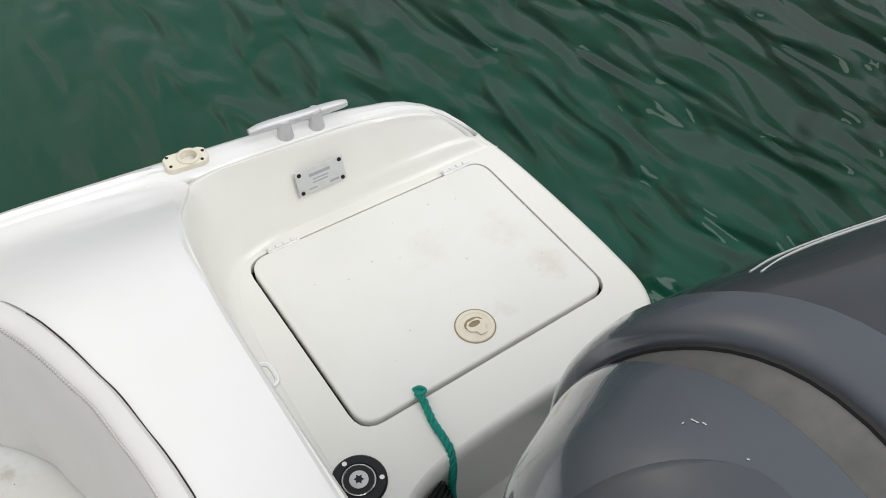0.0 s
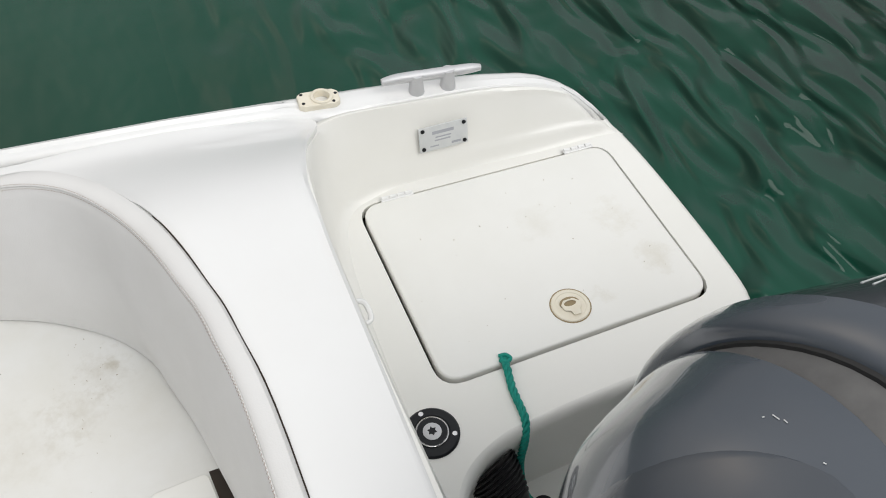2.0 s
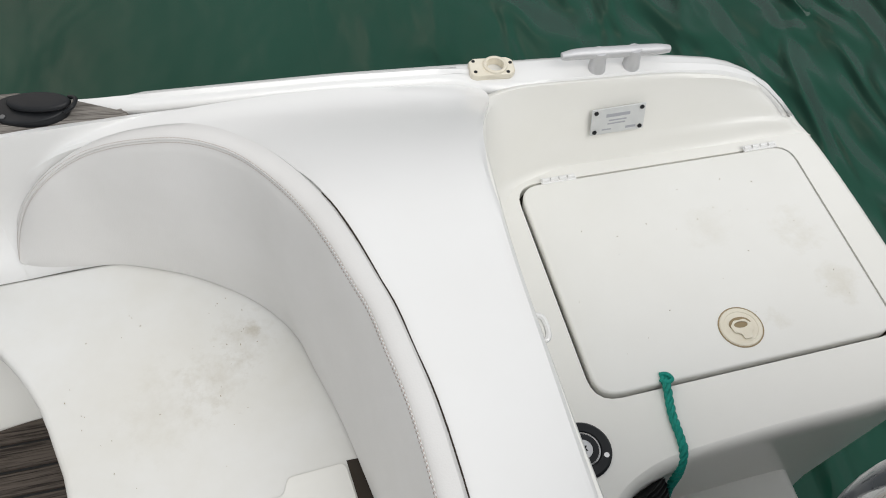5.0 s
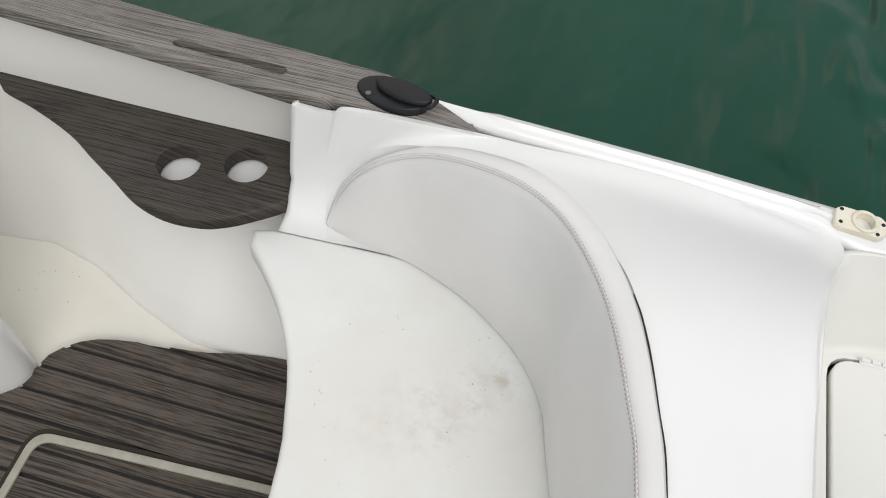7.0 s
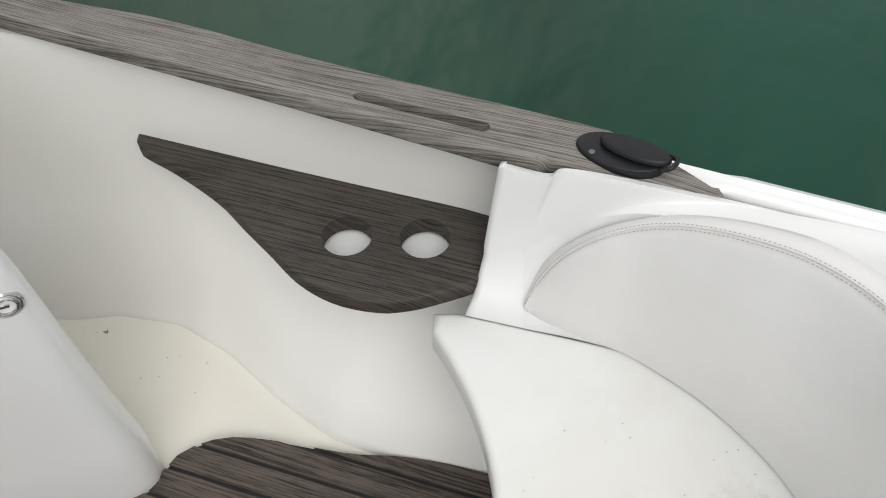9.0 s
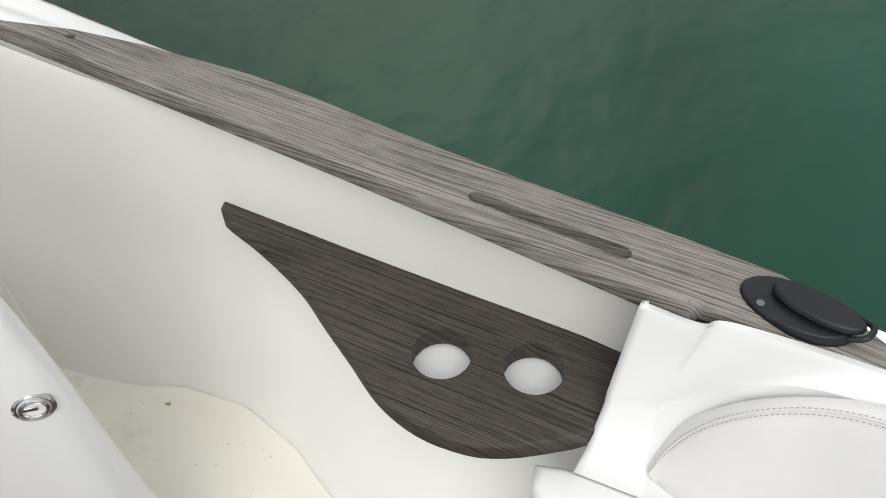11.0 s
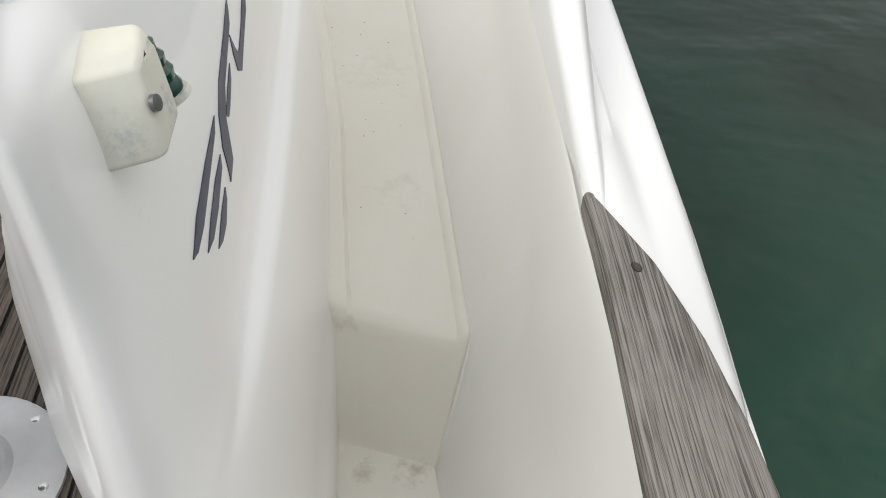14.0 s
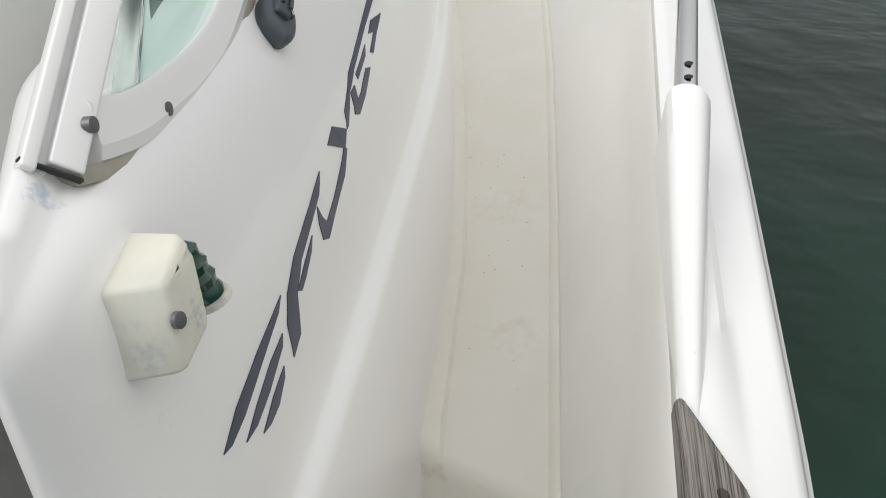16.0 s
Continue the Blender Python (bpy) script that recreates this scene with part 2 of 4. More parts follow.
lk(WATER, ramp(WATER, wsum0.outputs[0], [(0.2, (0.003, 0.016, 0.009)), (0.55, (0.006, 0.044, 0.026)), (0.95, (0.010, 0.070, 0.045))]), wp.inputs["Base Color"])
wa = nd(WATER, "ShaderNodeTexNoise", Scale=2.0, Detail=3.0, Roughness=0.5, Distortion=0.2)
wc = nd(WATER, "ShaderNodeTexNoise", Scale=6.5, Detail=1.2, Roughness=0.45, Distortion=0.5)
lk(WATER, wv, wa.inputs["Vector"])
lk(WATER, coords(WATER, (1.0, 0.40, 1.0)), wc.inputs["Vector"])
wgate = nd(WATER, "ShaderNodeMapRange")
wgate.inputs["From Min"].default_value, wgate.inputs["From Max"].default_value = 0.8, 4.0
wgate.inputs["To Min"].default_value, wgate.inputs["To Max"].default_value = 0.06, 4.2
lk(WATER, wsep.outputs[0], wgate.inputs[0])
wm = nd(WATER, "ShaderNodeMath")
wm.operation = "MULTIPLY"
lk(WATER, wc.outputs[0], wm.inputs[0])
lk(WATER, wgate.outputs[0], wm.inputs[1])
wsum = nd(WATER, "ShaderNodeMath")
wsum.operation = "MULTIPLY_ADD"
wsum.inputs[1].default_value = 0.26
lk(WATER, wa.outputs[0], wsum.inputs[0])
lk(WATER, wm.outputs[0], wsum.inputs[2])
wbump = nd(WATER, "ShaderNodeBump", Strength=0.9, Distance=0.12)
lk(WATER, wsum.outputs[0], wbump.inputs["Height"])
lk(WATER, wbump.outputs[0], wp.inputs["Normal"])


# ---- mesh helpers ----
from mathutils.bvhtree import BVHTree


def link_mesh(name, bm, mat, parent=None, label="", angle=38):
    me = bpy.data.meshes.new(name)
    bmesh.ops.recalc_face_normals(bm, faces=bm.faces)
    bm.to_mesh(me)
    bm.free()
    for f in me.polygons:
        f.use_smooth = True
    me.set_sharp_from_angle(angle=radians(angle))
    if mat:
        me.materials.append(mat)
    ob = new(name, me)
    if parent:
        ob.parent = parent
    if label:
        ob["label"] = label
    return ob


def part(name, bm, mat, parent, label=""):
    return link_mesh(name, bm, mat, parent, label)


def thing(name, label, category, group=""):
    return tagged(new(name), label, category, group)


def setting(name, bm, mat, label, category, angle=38):
    return tagged(link_mesh(name, bm, mat, angle=angle), label, category, kind="structure")


def ease(u):
    v = min(1.0, max(0.0, u))
    return v * v * (3 - 2 * v)


def table(rows):
    xs = [r[0] for r in rows]
    return lambda x: [float(np.interp(x, xs, [r[k] for r in rows])) for k in range(1, len(rows[0]))]


def curve(pts, n):
    """n points evenly along a smooth curve through pts."""
    P = [Vector(p) for p in pts]
    P = [2 * P[0] - P[1]] + P + [2 * P[-1] - P[-2]]
    out = []
    for i in range(1, len(P) - 2):
        for k in range(16):
            t = k / 16
            a, b, c, d = P[i - 1], P[i], P[i + 1], P[i + 2]
            out.append(0.5 * (2 * b + (c - a) * t + (2 * a - 5 * b + 4 * c - d) * t * t + (3 * b - a - 3 * c + d) * t ** 3))
    out.append(P[-2].copy())
    s = [0.0]
    for a, b in zip(out, out[1:]):
        s.append(s[-1] + (b - a).length)
    want = np.linspace(0, s[-1], n)
    return [Vector([float(np.interp(w, s, [o[k] for o in out])) for k in range(3)]) for w in want]


def spline(pts, per=8):
    """per points for each stretch of a smooth curve through pts."""
    P = [Vector(p) for p in pts]
    P = [2 * P[0] - P[1]] + P + [2 * P[-1] - P[-2]]
    out = []
    for i in range(1, len(P) - 2):
        for k in range(per):
            t = k / per
            a, b, c, d = P[i - 1], P[i], P[i + 1], P[i + 2]
            out.append(0.5 * (2 * b + (c - a) * t + (2 * a - 5 * b + 4 * c - d) * t * t + (3 * b - a - 3 * c + d) * t ** 3))
    return out + [P[-2].copy()]


def grid(rows, closed_u=False, closed_v=False, bm=None, caps=False):
    """A sheet through rows of points, all of one length."""
    bm = bm or bmesh.new()
    V = [[bm.verts.new(p) for p in r] for r in rows]
    nr, nc = len(V), len(V[0])
    for i in range(nr - (0 if closed_v else 1)):
        for j in range(nc - (0 if closed_u else 1)):
            q = [V[i][j], V[i][(j + 1) % nc], V[(i + 1) % nr][(j + 1) % nc], V[(i + 1) % nr][j]]
            bm.faces.new(q)
    if caps:
        bm.faces.new(V[0])
        bm.faces.new(V[-1])
    return bm


def smooth_rows(rows, n):
    """Rows with more rows laid smoothly between them."""
    cols = [curve([r[j] for r in rows], n) for j in range(len(rows[0]))]
    return [[c[i] for c in cols] for i in range(n)]


def plate_from(outline, z0, z1, holes=(), bevel=0.0, slope=None, bm=None, crisp=False):
    """A slab with a plan outline [(x, y)] and holes, from z0 to z1; slope(x) is added to z, crisp holes keep sharp edges."""
    b = bmesh.new()
    edges = []
    for loop in (outline, *holes):
        vs = [b.verts.new((x, y, z1)) for x, y in loop]
        edges += [b.edges.new((vs[i], vs[(i + 1) % len(vs)])) for i in range(len(vs))]
    sharp = {(round(x, 5), round(y, 5)) for loop in holes for x, y in loop} if crisp else set()
    bmesh.ops.triangle_fill(b, use_beauty=True, edges=edges, normal=(0, 0, 1))
    top = list(b.faces)
    ext = bmesh.ops.extrude_face_region(b, geom=top)
    low = [g for g in ext["geom"] if isinstance(g, bmesh.types.BMVert)]
    for v in low:
        v.co.z = z0
    bmesh.ops.recalc_face_normals(b, faces=b.faces)
    if bevel:
        es = [e for e in b.edges if len(e.link_faces) == 2 and e.calc_face_angle(0) > 0.9 and abs(e.verts[0].co.z - e.verts[1].co.z) < 1e-6
              and (round(e.verts[0].co.x, 5), round(e.verts[0].co.y, 5)) not in sharp]
        bmesh.ops.bevel(b, geom=es, offset=bevel, segments=3, profile=0.5, affect="EDGES")
    if slope:
        for v in b.verts:
            v.co.z += slope(v.co.x)
    return b


def loop2(pts, n):
    """A closed smooth plan outline."""
    c = curve([(*p, 0) for p in pts] + [(*pts[0], 0)], n + 1)
    return [(p.x, p.y) for p in c[:-1]]


def rounded(pts, r, seg=5):
    """A plan polygon with its corners rounded by r."""
    out = []
    n = len(pts)
    for i in range(n):
        a, b, c = Vector(pts[i - 1]), Vector(pts[i]), Vector(pts[(i + 1) % n])
        u, v = (a - b).normalized(), (c - b).normalized()
        k = min(r / max(math.tan(u.angle(v) / 2), 0.05), 0.45 * min((a - b).length, (c - b).length))
        p, q = b + u * k, b + v * k
        for s in range(seg + 1):
            t = s / seg
            w = (1 - t) ** 2 * p + 2 * t * (1 - t) * b + t * t * q
            out.append((w.x, w.y))
    return out


def disc(cx, cy, r, n=28):
    return [(cx + r * math.cos(2 * math.pi * k / n), cy + r * math.sin(2 * math.pi * k / n)) for k in range(n)]


def tube(pts, r, n=10, steps=None, bm=None, taper=None):
    """A round bar along a smooth line."""
    P = curve(pts, steps or max(6, 6 * len(pts)))
    rows = []
    side = Vector((0.3, 0.2, 1)).normalized()
    for i, p in enumerate(P):
        d = (P[min(i + 1, len(P) - 1)] - P[max(i - 1, 0)]).normalized()
        u = d.cross(side)
        if u.length < 1e-3:
            u = d.cross(Vector((1, 0, 0)))
        u.normalize()
        w = d.cross(u)
        side = -w if (-w).dot(side) > 0 else w
        rr = taper(i / (len(P) - 1)) * r if taper else r
        rows.append([p + rr * (math.cos(a) * u + math.sin(a) * w) for a in [2 * math.pi * k / n for k in range(n)]])
    return grid(rows, closed_u=True, bm=bm, caps=True)


def lathe(profile, m=None, n=28):
    """Turned form: (radius, height) from below to above, at the pose m."""
    rows = [[Vector((r * math.cos(2 * math.pi * k / n), r * math.sin(2 * math.pi * k / n), z)) for k in range(n)] for r, z in profile]
    bm = grid(rows, closed_u=True, caps=True)
    if m:
        bm.transform(m)
    return bm


def box(x0, y0, z0, x1, y1, z1, bevel=0.003, m=None):
    bm = bmesh.new()
    bmesh.ops.create_cube(bm, size=1)
    for v in bm.verts:
        v.co = Vector(((x0 + x1) / 2 + v.co.x * (x1 - x0), (y0 + y1) / 2 + v.co.y * (y1 - y0), (z0 + z1) / 2 + v.co.z * (z1 - z0)))
    if bevel:
        bmesh.ops.bevel(bm, geom=bm.edges[:], offset=bevel, segments=3, profile=0.5, affect="EDGES")
    if m:
        bm.transform(m)
    return bm


def basis(origin, xdir, normal):
    """A pose with its z along normal and x near xdir."""
    z = Vector(normal).normalized()
    x = (Vector(xdir) - Vector(xdir).dot(z) * z).normalized()
    y = z.cross(x)
    m = Matrix((x, y, z)).transposed().to_4x4()
    m.translation = origin
    return m


def shell(ob, t=0.008):
    md = ob.modifiers.new("thickness", "SOLIDIFY")
    md.thickness, md.offset = t, 0.0
    return ob


# ---- water ----
wbm = bmesh.new()
N = 90
xs_ = [math.copysign(abs(u) ** 3, u) * 900 + u * 14 for u in np.linspace(-1, 1, N)]
WATER_Z = -0.26
wrows = []
for yv in xs_:
    wrows.append([Vector((xv, yv, WATER_Z)) for xv in xs_])
grid(wrows, bm=wbm)
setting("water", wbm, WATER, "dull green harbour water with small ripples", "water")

# ---- hull side and gunwale ----
ZG = table([(-3.8, .75), (-2.2, .69), (-1.6, .662), (-1.15, .637), (-.95, .612), (-.8, .600), (0, .582), (.5, .556), (.9, .518), (1.1, .503), (1.2, .488), (1.26, .468), (1.31, .436), (1.35, .398), (1.38, .362), (1.40, .340)])
TILT = table([(-3.8, .35), (-.9, .37), (-.5, .30), (-.1, .10), (.17, .0), (1.4, .0)])      # outboard fall of the side deck
YO = table([(-3.8, .120), (-2.2, .131), (-1, .142), (-.8, .134), (-.45, .098), (0, .058), (.16, .052), (.5, .05), (.9, .052), (1.1, .038), (1.25, .022), (1.34, .004), (1.40, -.022)])
YI = table([(-3.8, .006), (-2.2, .006), (-1.1, .002), (-.95, .012), (-.8, .040), (-.2, .036), (.1, .014), (.70, .008), (.74, -.010), (.78, -.028), (.82, -.033), (1.1, -.034), (1.3, -.043), (1.40, -.058)])
rows = []
for x in np.linspace(-3.8, 1.40, 130):
    (zg,), (yo,), (yi,) = ZG(x), YO(x), YI(x)
    w = yo - yi
    fwd = max(0.0, min(1.0, (-1.0 - x) / 0.25))          # moulded hollow in the forward side deck
    dip = -0.016 * fwd
    rows.append([(x, yo - 0.10, -0.5), (x, yo - 0.02, 0.2), (x, yo + .004, zg - .10), (x, yo + .006, zg - .075), (x, yo + .020, zg - .07),
                 (x, yo + .022, zg - .05), (x, yo + .008, zg - .042), (x, yo + .003, zg - .02), (x, yo - .006, zg - .006), (x, yo - .018, zg + dip * .3),
                 (x, yo - .38 * w, zg + dip), (x, yo - .5 * w, zg + dip + .003 * (1 - fwd)), (x, yo - .62 * w, zg + .006 * fwd),
                 (x, yi + .022, zg + .004 * fwd), (x, yi + .010, zg - .002), (x, yi + .002, zg - .010), (x, yi, zg - .026)])
    under = ease((x + .90) / .12) * ease((.17 - x) / .06)
    if x > .80:                                           # the platform wall takes over the inner edge
        rows[-1][-3:] = [(x, yi + .018, zg - .005), (x, yi + .016, zg - .015), (x, yi + .016, zg - .03)]
    rows[-1] = [(a, b, c - TILT(x)[0] * max(0.0, b - yi) - .026 * under * (5 < k < 13)) for k, (a, b, c) in enumerate(rows[-1])]
hull = setting("gunwale", grid(rows), GEL, "white gelcoat hull side and gunwale with rub rail", "boat hull")
shell(hull, .006)

# ---- inner bulwark, from the rail down to cockpit floor and side deck ----
FOOT = table([(-3.8, -.27, .205), (-2.8, -.17, .190), (-2.06, -.118, .172), (-1.326, -.076, .146), (-1.318, -.077, .1435), (-1.310, -.080, .134), (-1.303, -.083, .116), (-1.215, -.126, -.070), (-1.205, -.131, -.085), (-1.185, -.135, -.092), (-1.10, -.125, -.095),
              (-1.02, -.098, -.085), (-.92, -.06, -.075), (-.78, -.052, -.06), (-.65, -.086, -.055), (-.51, -.155, -.05), (-.375, -.205, -.045), (-.245, -.212, -.045), (-.1, -.20, -.045), (.15, -.19, -.045)])
XS = np.concatenate([np.linspace(-3.8, -1.40, 40), np.linspace(-1.38, -1.15, 36), np.linspace(-1.13, .12, 60)])
rows = []
for x in XS:
    fy, fz = FOOT(x)
    (zg,), (yi,) = ZG(x), YI(x)
    ty = yi - .002
    top = (x, ty + .010, zg - .008)
    h = zg - .024 - fz
    aft = max(0, min(1, (x + .75) / .5))
    my = ty + (fy - ty) * (.17 - .13 * aft)
    rows.append([top, (x, ty + .001, zg - .045), (x, ty + (my - ty) * .28, fz + h * .70), (x, my, fz + h * .48), (x, ty + (fy - ty) * (.62 - .1 * aft), fz + h * .22),
                 (x, ty + (fy - ty) * .90, fz + h * .06 + .012), (x, fy + .002, fz + .014), (x, fy - .007, fz + .003), (x, fy - .016, fz - .008)])
rows = [[Vector(p) for p in curve(r, 22)] for r in rows]
shell(setting("bulwark", grid(rows), LINER, "off-white moulded inner side of the cockpit", "bulwark"))

# ---- side deck and landing (aged cream gelcoat) ----
CF = table([(-3.8, -.66), (-3.24, -.55), (-2.67, -.445), (-2.3, -.388), (-1.88, -.338), (-1.39, -.318), (-1.22, -.30), (-.9, -.30), (-.66, -.345), (-.5, -.40), (.15, -.45)])
rows = []
for x in XS:
    fy, fz = FOOT(x)
    (cy,) = CF(x)
    k = max(0.0, min(1.0, (-.70 - x) / .12))
    cy = cy * k + (fy - .26) * (1 - k)
    lip = .007 if x < -1.313 else 0.0
    rows.append([(x, fy - .006, fz + .004), (x, fy - .012, fz + .004), (x, fy - .018, fz + .002), (x, fy - .026, fz - lip), (x, fy - .034, fz - lip), (x, (fy + cy) / 2 - .01, fz - lip), (x, cy + .034, fz - lip), (x, cy + .026, fz - lip), (x, cy + .018, fz + .004 * k), (x, cy + .004, fz + .006 * k), (x, cy - .004, fz + .012 * k), (x, cy - .06, fz + .03 * k)])
for r in rows:
    x, y0 = r[0][0], r[0][1]
    w = ease((x + 1.75) / .3) * ease((-.97 - x) / .18)
    r[:] = [(p[0] - .34 * (y0 - p[1]) * w, p[1], p[2]) for p in r]
shell(setting("side_deck", grid(rows), CREAM, "aged cream moulded side deck with a step up", "deck"))

# ---- console and cabin side ----
INSET = table([(-.1, 0), (.1, .0), (.16, .010), (.3, .016), (.5, .026), (.60, .034), (.610, .037), (.614, .040), (.622, .052), (.628, .056), (.65, .058), (.8, .063), (.865, .074), (.905, .090), (.95, .108), (.983, .130), (1.0, .152), (1.006, .175), (1.008, .19)])
FAIR = table([(-.1, 0), (.1, .0), (.16, .008), (.3, .018), (.6, .045), (.8, .066), (.865, .080), (1.1, .09)])
NOSE = table([(.5, .008), (.75, -.004), (.9, -.024)])
CORNER = table([(-.1, -1.20, -.75), (.2, -1.175, -.735), (.4, -1.14, -.70), (.6, -1.07, -.64), (.7, -1.028, -.608), (.8, -1.000, -.580), (.865, -.990, -.569), (1.1, -.985, -.566)])



def console_outline(z, n=300):
    (i,), (f,) = INSET(z), FAIR(z)
    cx, cy = CORNER(z)
    i2 = max(0, i - .09)
    cx, cy = cx - .3 * i2, cy + .6 * i2
    i2 *= .35
    pts = [(-3.8, -.66 - i * 1.1), (-3.2, -.54 - i), (-2.67, -.445 - i), (-2.3, -.388 - i), (-1.88, -.338 - i), (-1.39, -.318 - i), (-1.0, -.312 - i), (-.76, -.318 - f * .9), (-.665 - f * .25, -.345 - f * .7),
           (-.635 - f * .4, -.380 - f * .4), (-.655 - f * .6, -.415 - f * .1), (-.72 - f * .5, -.460), (-.82 - f * .4, -.515 + f * .1), (cx + .06, cy + .034), (cx, cy + .004), (cx - .10, cy), (-1.32, -.59 + i2), (-1.7, -.62 + i2), (-2.4, -.76 + i2), (-3.8, -1.05 + i2)]
    (back,) = NOSE(z)
    pts = [(x + (back if 7 < k < 13 else 0), y) for k, (x, y) in enumerate(pts)]
    return [Vector((p.x, p.y, z)) for p in curve([(*p, 0) for p in pts], n)]


zs = [-.1, .0, .1, .13, .16, .22, .3, .4, .5, .55, .58, .592, .600, .604, .607, .610, .613, .616, .619, .622, .625, .628, .631, .635, .641, .650, .660, .67, .7, .76, .8, .84, .865, .885, .905, .93, .95, .967, .983, .993, 1.0, 1.004, 1.006, 1.008]
low_rows = [console_outline(z) for z in zs if z < .87]
O = low_rows[-1]
M = [O[j].lerp(O[299 - j], .7 if j < 150 else .3) for j in range(300)]
for z, k in ((.885, .05), (.905, .13), (.925, .19), (.945, .26), (.962, .33), (.976, .41), (.987, .49), (.995, .57), (1.001, .66), (1.005, .76), (1.008, .88), (1.009, 1.0)):
    low_rows.append([Vector((*O[j].lerp(M[j], k + (.16 * k + .84 * k ** 3 - k) * ease((j - 138) / 22)).xy, .865 + (z - .865) * (.95 + .16 * ease((j - 138) / 22)))) for j in range(300)])
for k in range(4):
    n = len(low_rows)
    low_rows = [[Vector((*(low_rows[max(i - 1, 0)][j] * .25 + low_rows[i][j] * .5 + low_rows[min(i + 1, n - 1)][j] * .25).xy, low_rows[i][j].z)) if i > 4 else low_rows[i][j] for j in range(300)] for i in range(n)]
    low_rows = [[(r[j - 1] + r[j] * 2 + r[j + 1]) / 4 if 0 < j < 299 else r[j] for j in range(300)] for r in low_rows]
last = low_rows[-1]
low_rows[-1] = [(last[j] + last[299 - j]) / 2 for j in range(300)]
for back, w in ((2, .8), (3, .5), (4, .25)):
    low_rows[-back] = [Vector((*p.lerp(q, w * .35).xy, p.z)) for p, q in zip(low_rows[-back], low_rows[-1])]
cmb = grid(low_rows)
bmesh.ops.remove_doubles(cmb, verts=cmb.verts, dist=1e-5)
shell(setting("console_moulding", cmb, GEL, "white rounded cabin and helm console moulding", "console", 100))

# ---- swim platform ----
plat = [(.70, .02), (.95, .02), (1.2, .0), (1.368, -.012), (1.392, -.06), (1.405, -.15), (1.414, -.30), (1.417, -.46), (1.41, -.56), (1.37, -.615), (1.26, -.635), (1.1, -.642), (.955, -.652), (.87, -.665), (.80, -.70), (.76, -.76), (.745, -.9), (.70, -1.0)]
PZ = .352
pc = curve([(*p, 0) for p in plat], 110)
rows = [[Vector((p.x, p.y, PZ)) for p in pc]]
cen = Vector((1.05, -.3, 0))
for k, (o, dz) in enumerate([(0, 0), (.006, -.002), (.012, -.008), (.016, -.02), (.014, -.05), (-.01, -.35), (-.05, -.85)]):
    r = []
    for i, p in enumerate(pc):
        t = (pc[min(i + 1, 109)] - pc[max(i - 1, 0)]).normalized()
        nrm = Vector((t.y, -t.x, 0))
        if nrm.dot(p - cen) < 0:
            nrm = -nrm
        if i > 68:
            nrm = Vector((0, -1, 0)) if p.x > .83 else Vector((.8, -.6, 0))
            o = max(o, .002) if k else 0
        r.append(Vector((p.x, p.y, PZ + dz)) + nrm * o)
    rows.append(r)
pbm = grid(rows[1:])
b2 = plate_from([(p.x, p.y) for p in pc] + [(.60, -1.0), (.60, .02)], PZ - .02, PZ, holes=[rounded([(.800, -.105), (1.352, -.108), (1.362, -.535), (.812, -.552)], .045)])
tmp = bpy.data.meshes.new("tmp")
b2.to_mesh(tmp)
pbm.from_mesh(tmp)
b2.free()
setting("swim_platform", pbm, LINER, "off-white moulded swim platform at the stern", "platform")
setting("locker_well", box(.795, -.556, PZ - .25, 1.367, -.10, PZ - .03, 0), DIRT, "dark locker well under the stern hatch", "locker")

# ---- coaming height, and the wall round the swim platform in one sweep ----
def rise(u):
    return .5 * u + .5 * math.sin(math.pi / 2 * u) ** 1.2


def deck_z(x, y):
    zg = ZG(x)[0]
    return zg + (.680 - zg) * rise(min(1.0, max(0.0, (-.035 - y) / .30))) * ease(x / .45)


RIM = [(.688, -1.7), (.684, -.95), (.675, -.75), (.670, -.60), (.667, -.48), (.669, -.38), (.677, -.29), (.695, -.20), (.714, -.13), (.736, -.08), (.752, -.050), (.775, -.034)]
lip_path = [Vector((x, y, deck_z(x, y) - .002)) for x, y in [(p.x, p.y) for p in spline([(*p, 0) for p in RIM], 5)]]
foot_path = [Vector((p.x, p.y, 0)) for p in spline([(.726, -1.7, 0), (.726, -.95, 0), (.724, -.75, 0), (.722, -.60, 0), (.720, -.48, 0), (.722, -.38, 0), (.728, -.27, 0), (.742, -.18, 0), (.760, -.128, 0), (.788, -.096, 0), (.83, -.084, 0)], 5)]
NR = len(lip_path)
for x in np.linspace(.80, 1.385, 34):
    lip_path.append(Vector((x, YI(x)[0] + .012, max(ZG(x)[0] - .001, PZ + .003))))
    foot_path.append(Vector((x + .07 * max(0, 1 - (x - .8) / .3), YI(x)[0] - .036 + .014 * ease((x - 1.2) / .2), 0)))
rows = []
for i, (T, F) in enumerate(zip(lip_path, foot_path)):
    o = Vector((F.x - T.x, F.y - T.y, 0)).normalized()
    k = max(0.0, min(1.0, (T.z - PZ) / .12))
    at = lambda a, z: Vector((T.x + (F.x - T.x) * a, T.y + (F.y - T.y) * a, z))
    h = max(T.z - PZ, .0)
    q = 1.0
    rows.append(curve([T - o * .012 * k * q, T + o * .005 * k * q - Vector((0, 0, .003 * k)), T + o * .010 * k * q - Vector((0, 0, .016 * k)), at(.40, PZ + h * .55), at(.62, PZ + h * .30), at(.82, PZ + .030 * k), at(1.0, PZ + .010 * k), at(1.0, PZ + .001) + o * .014, at(1.0, PZ - .006) + o * .03], 22))
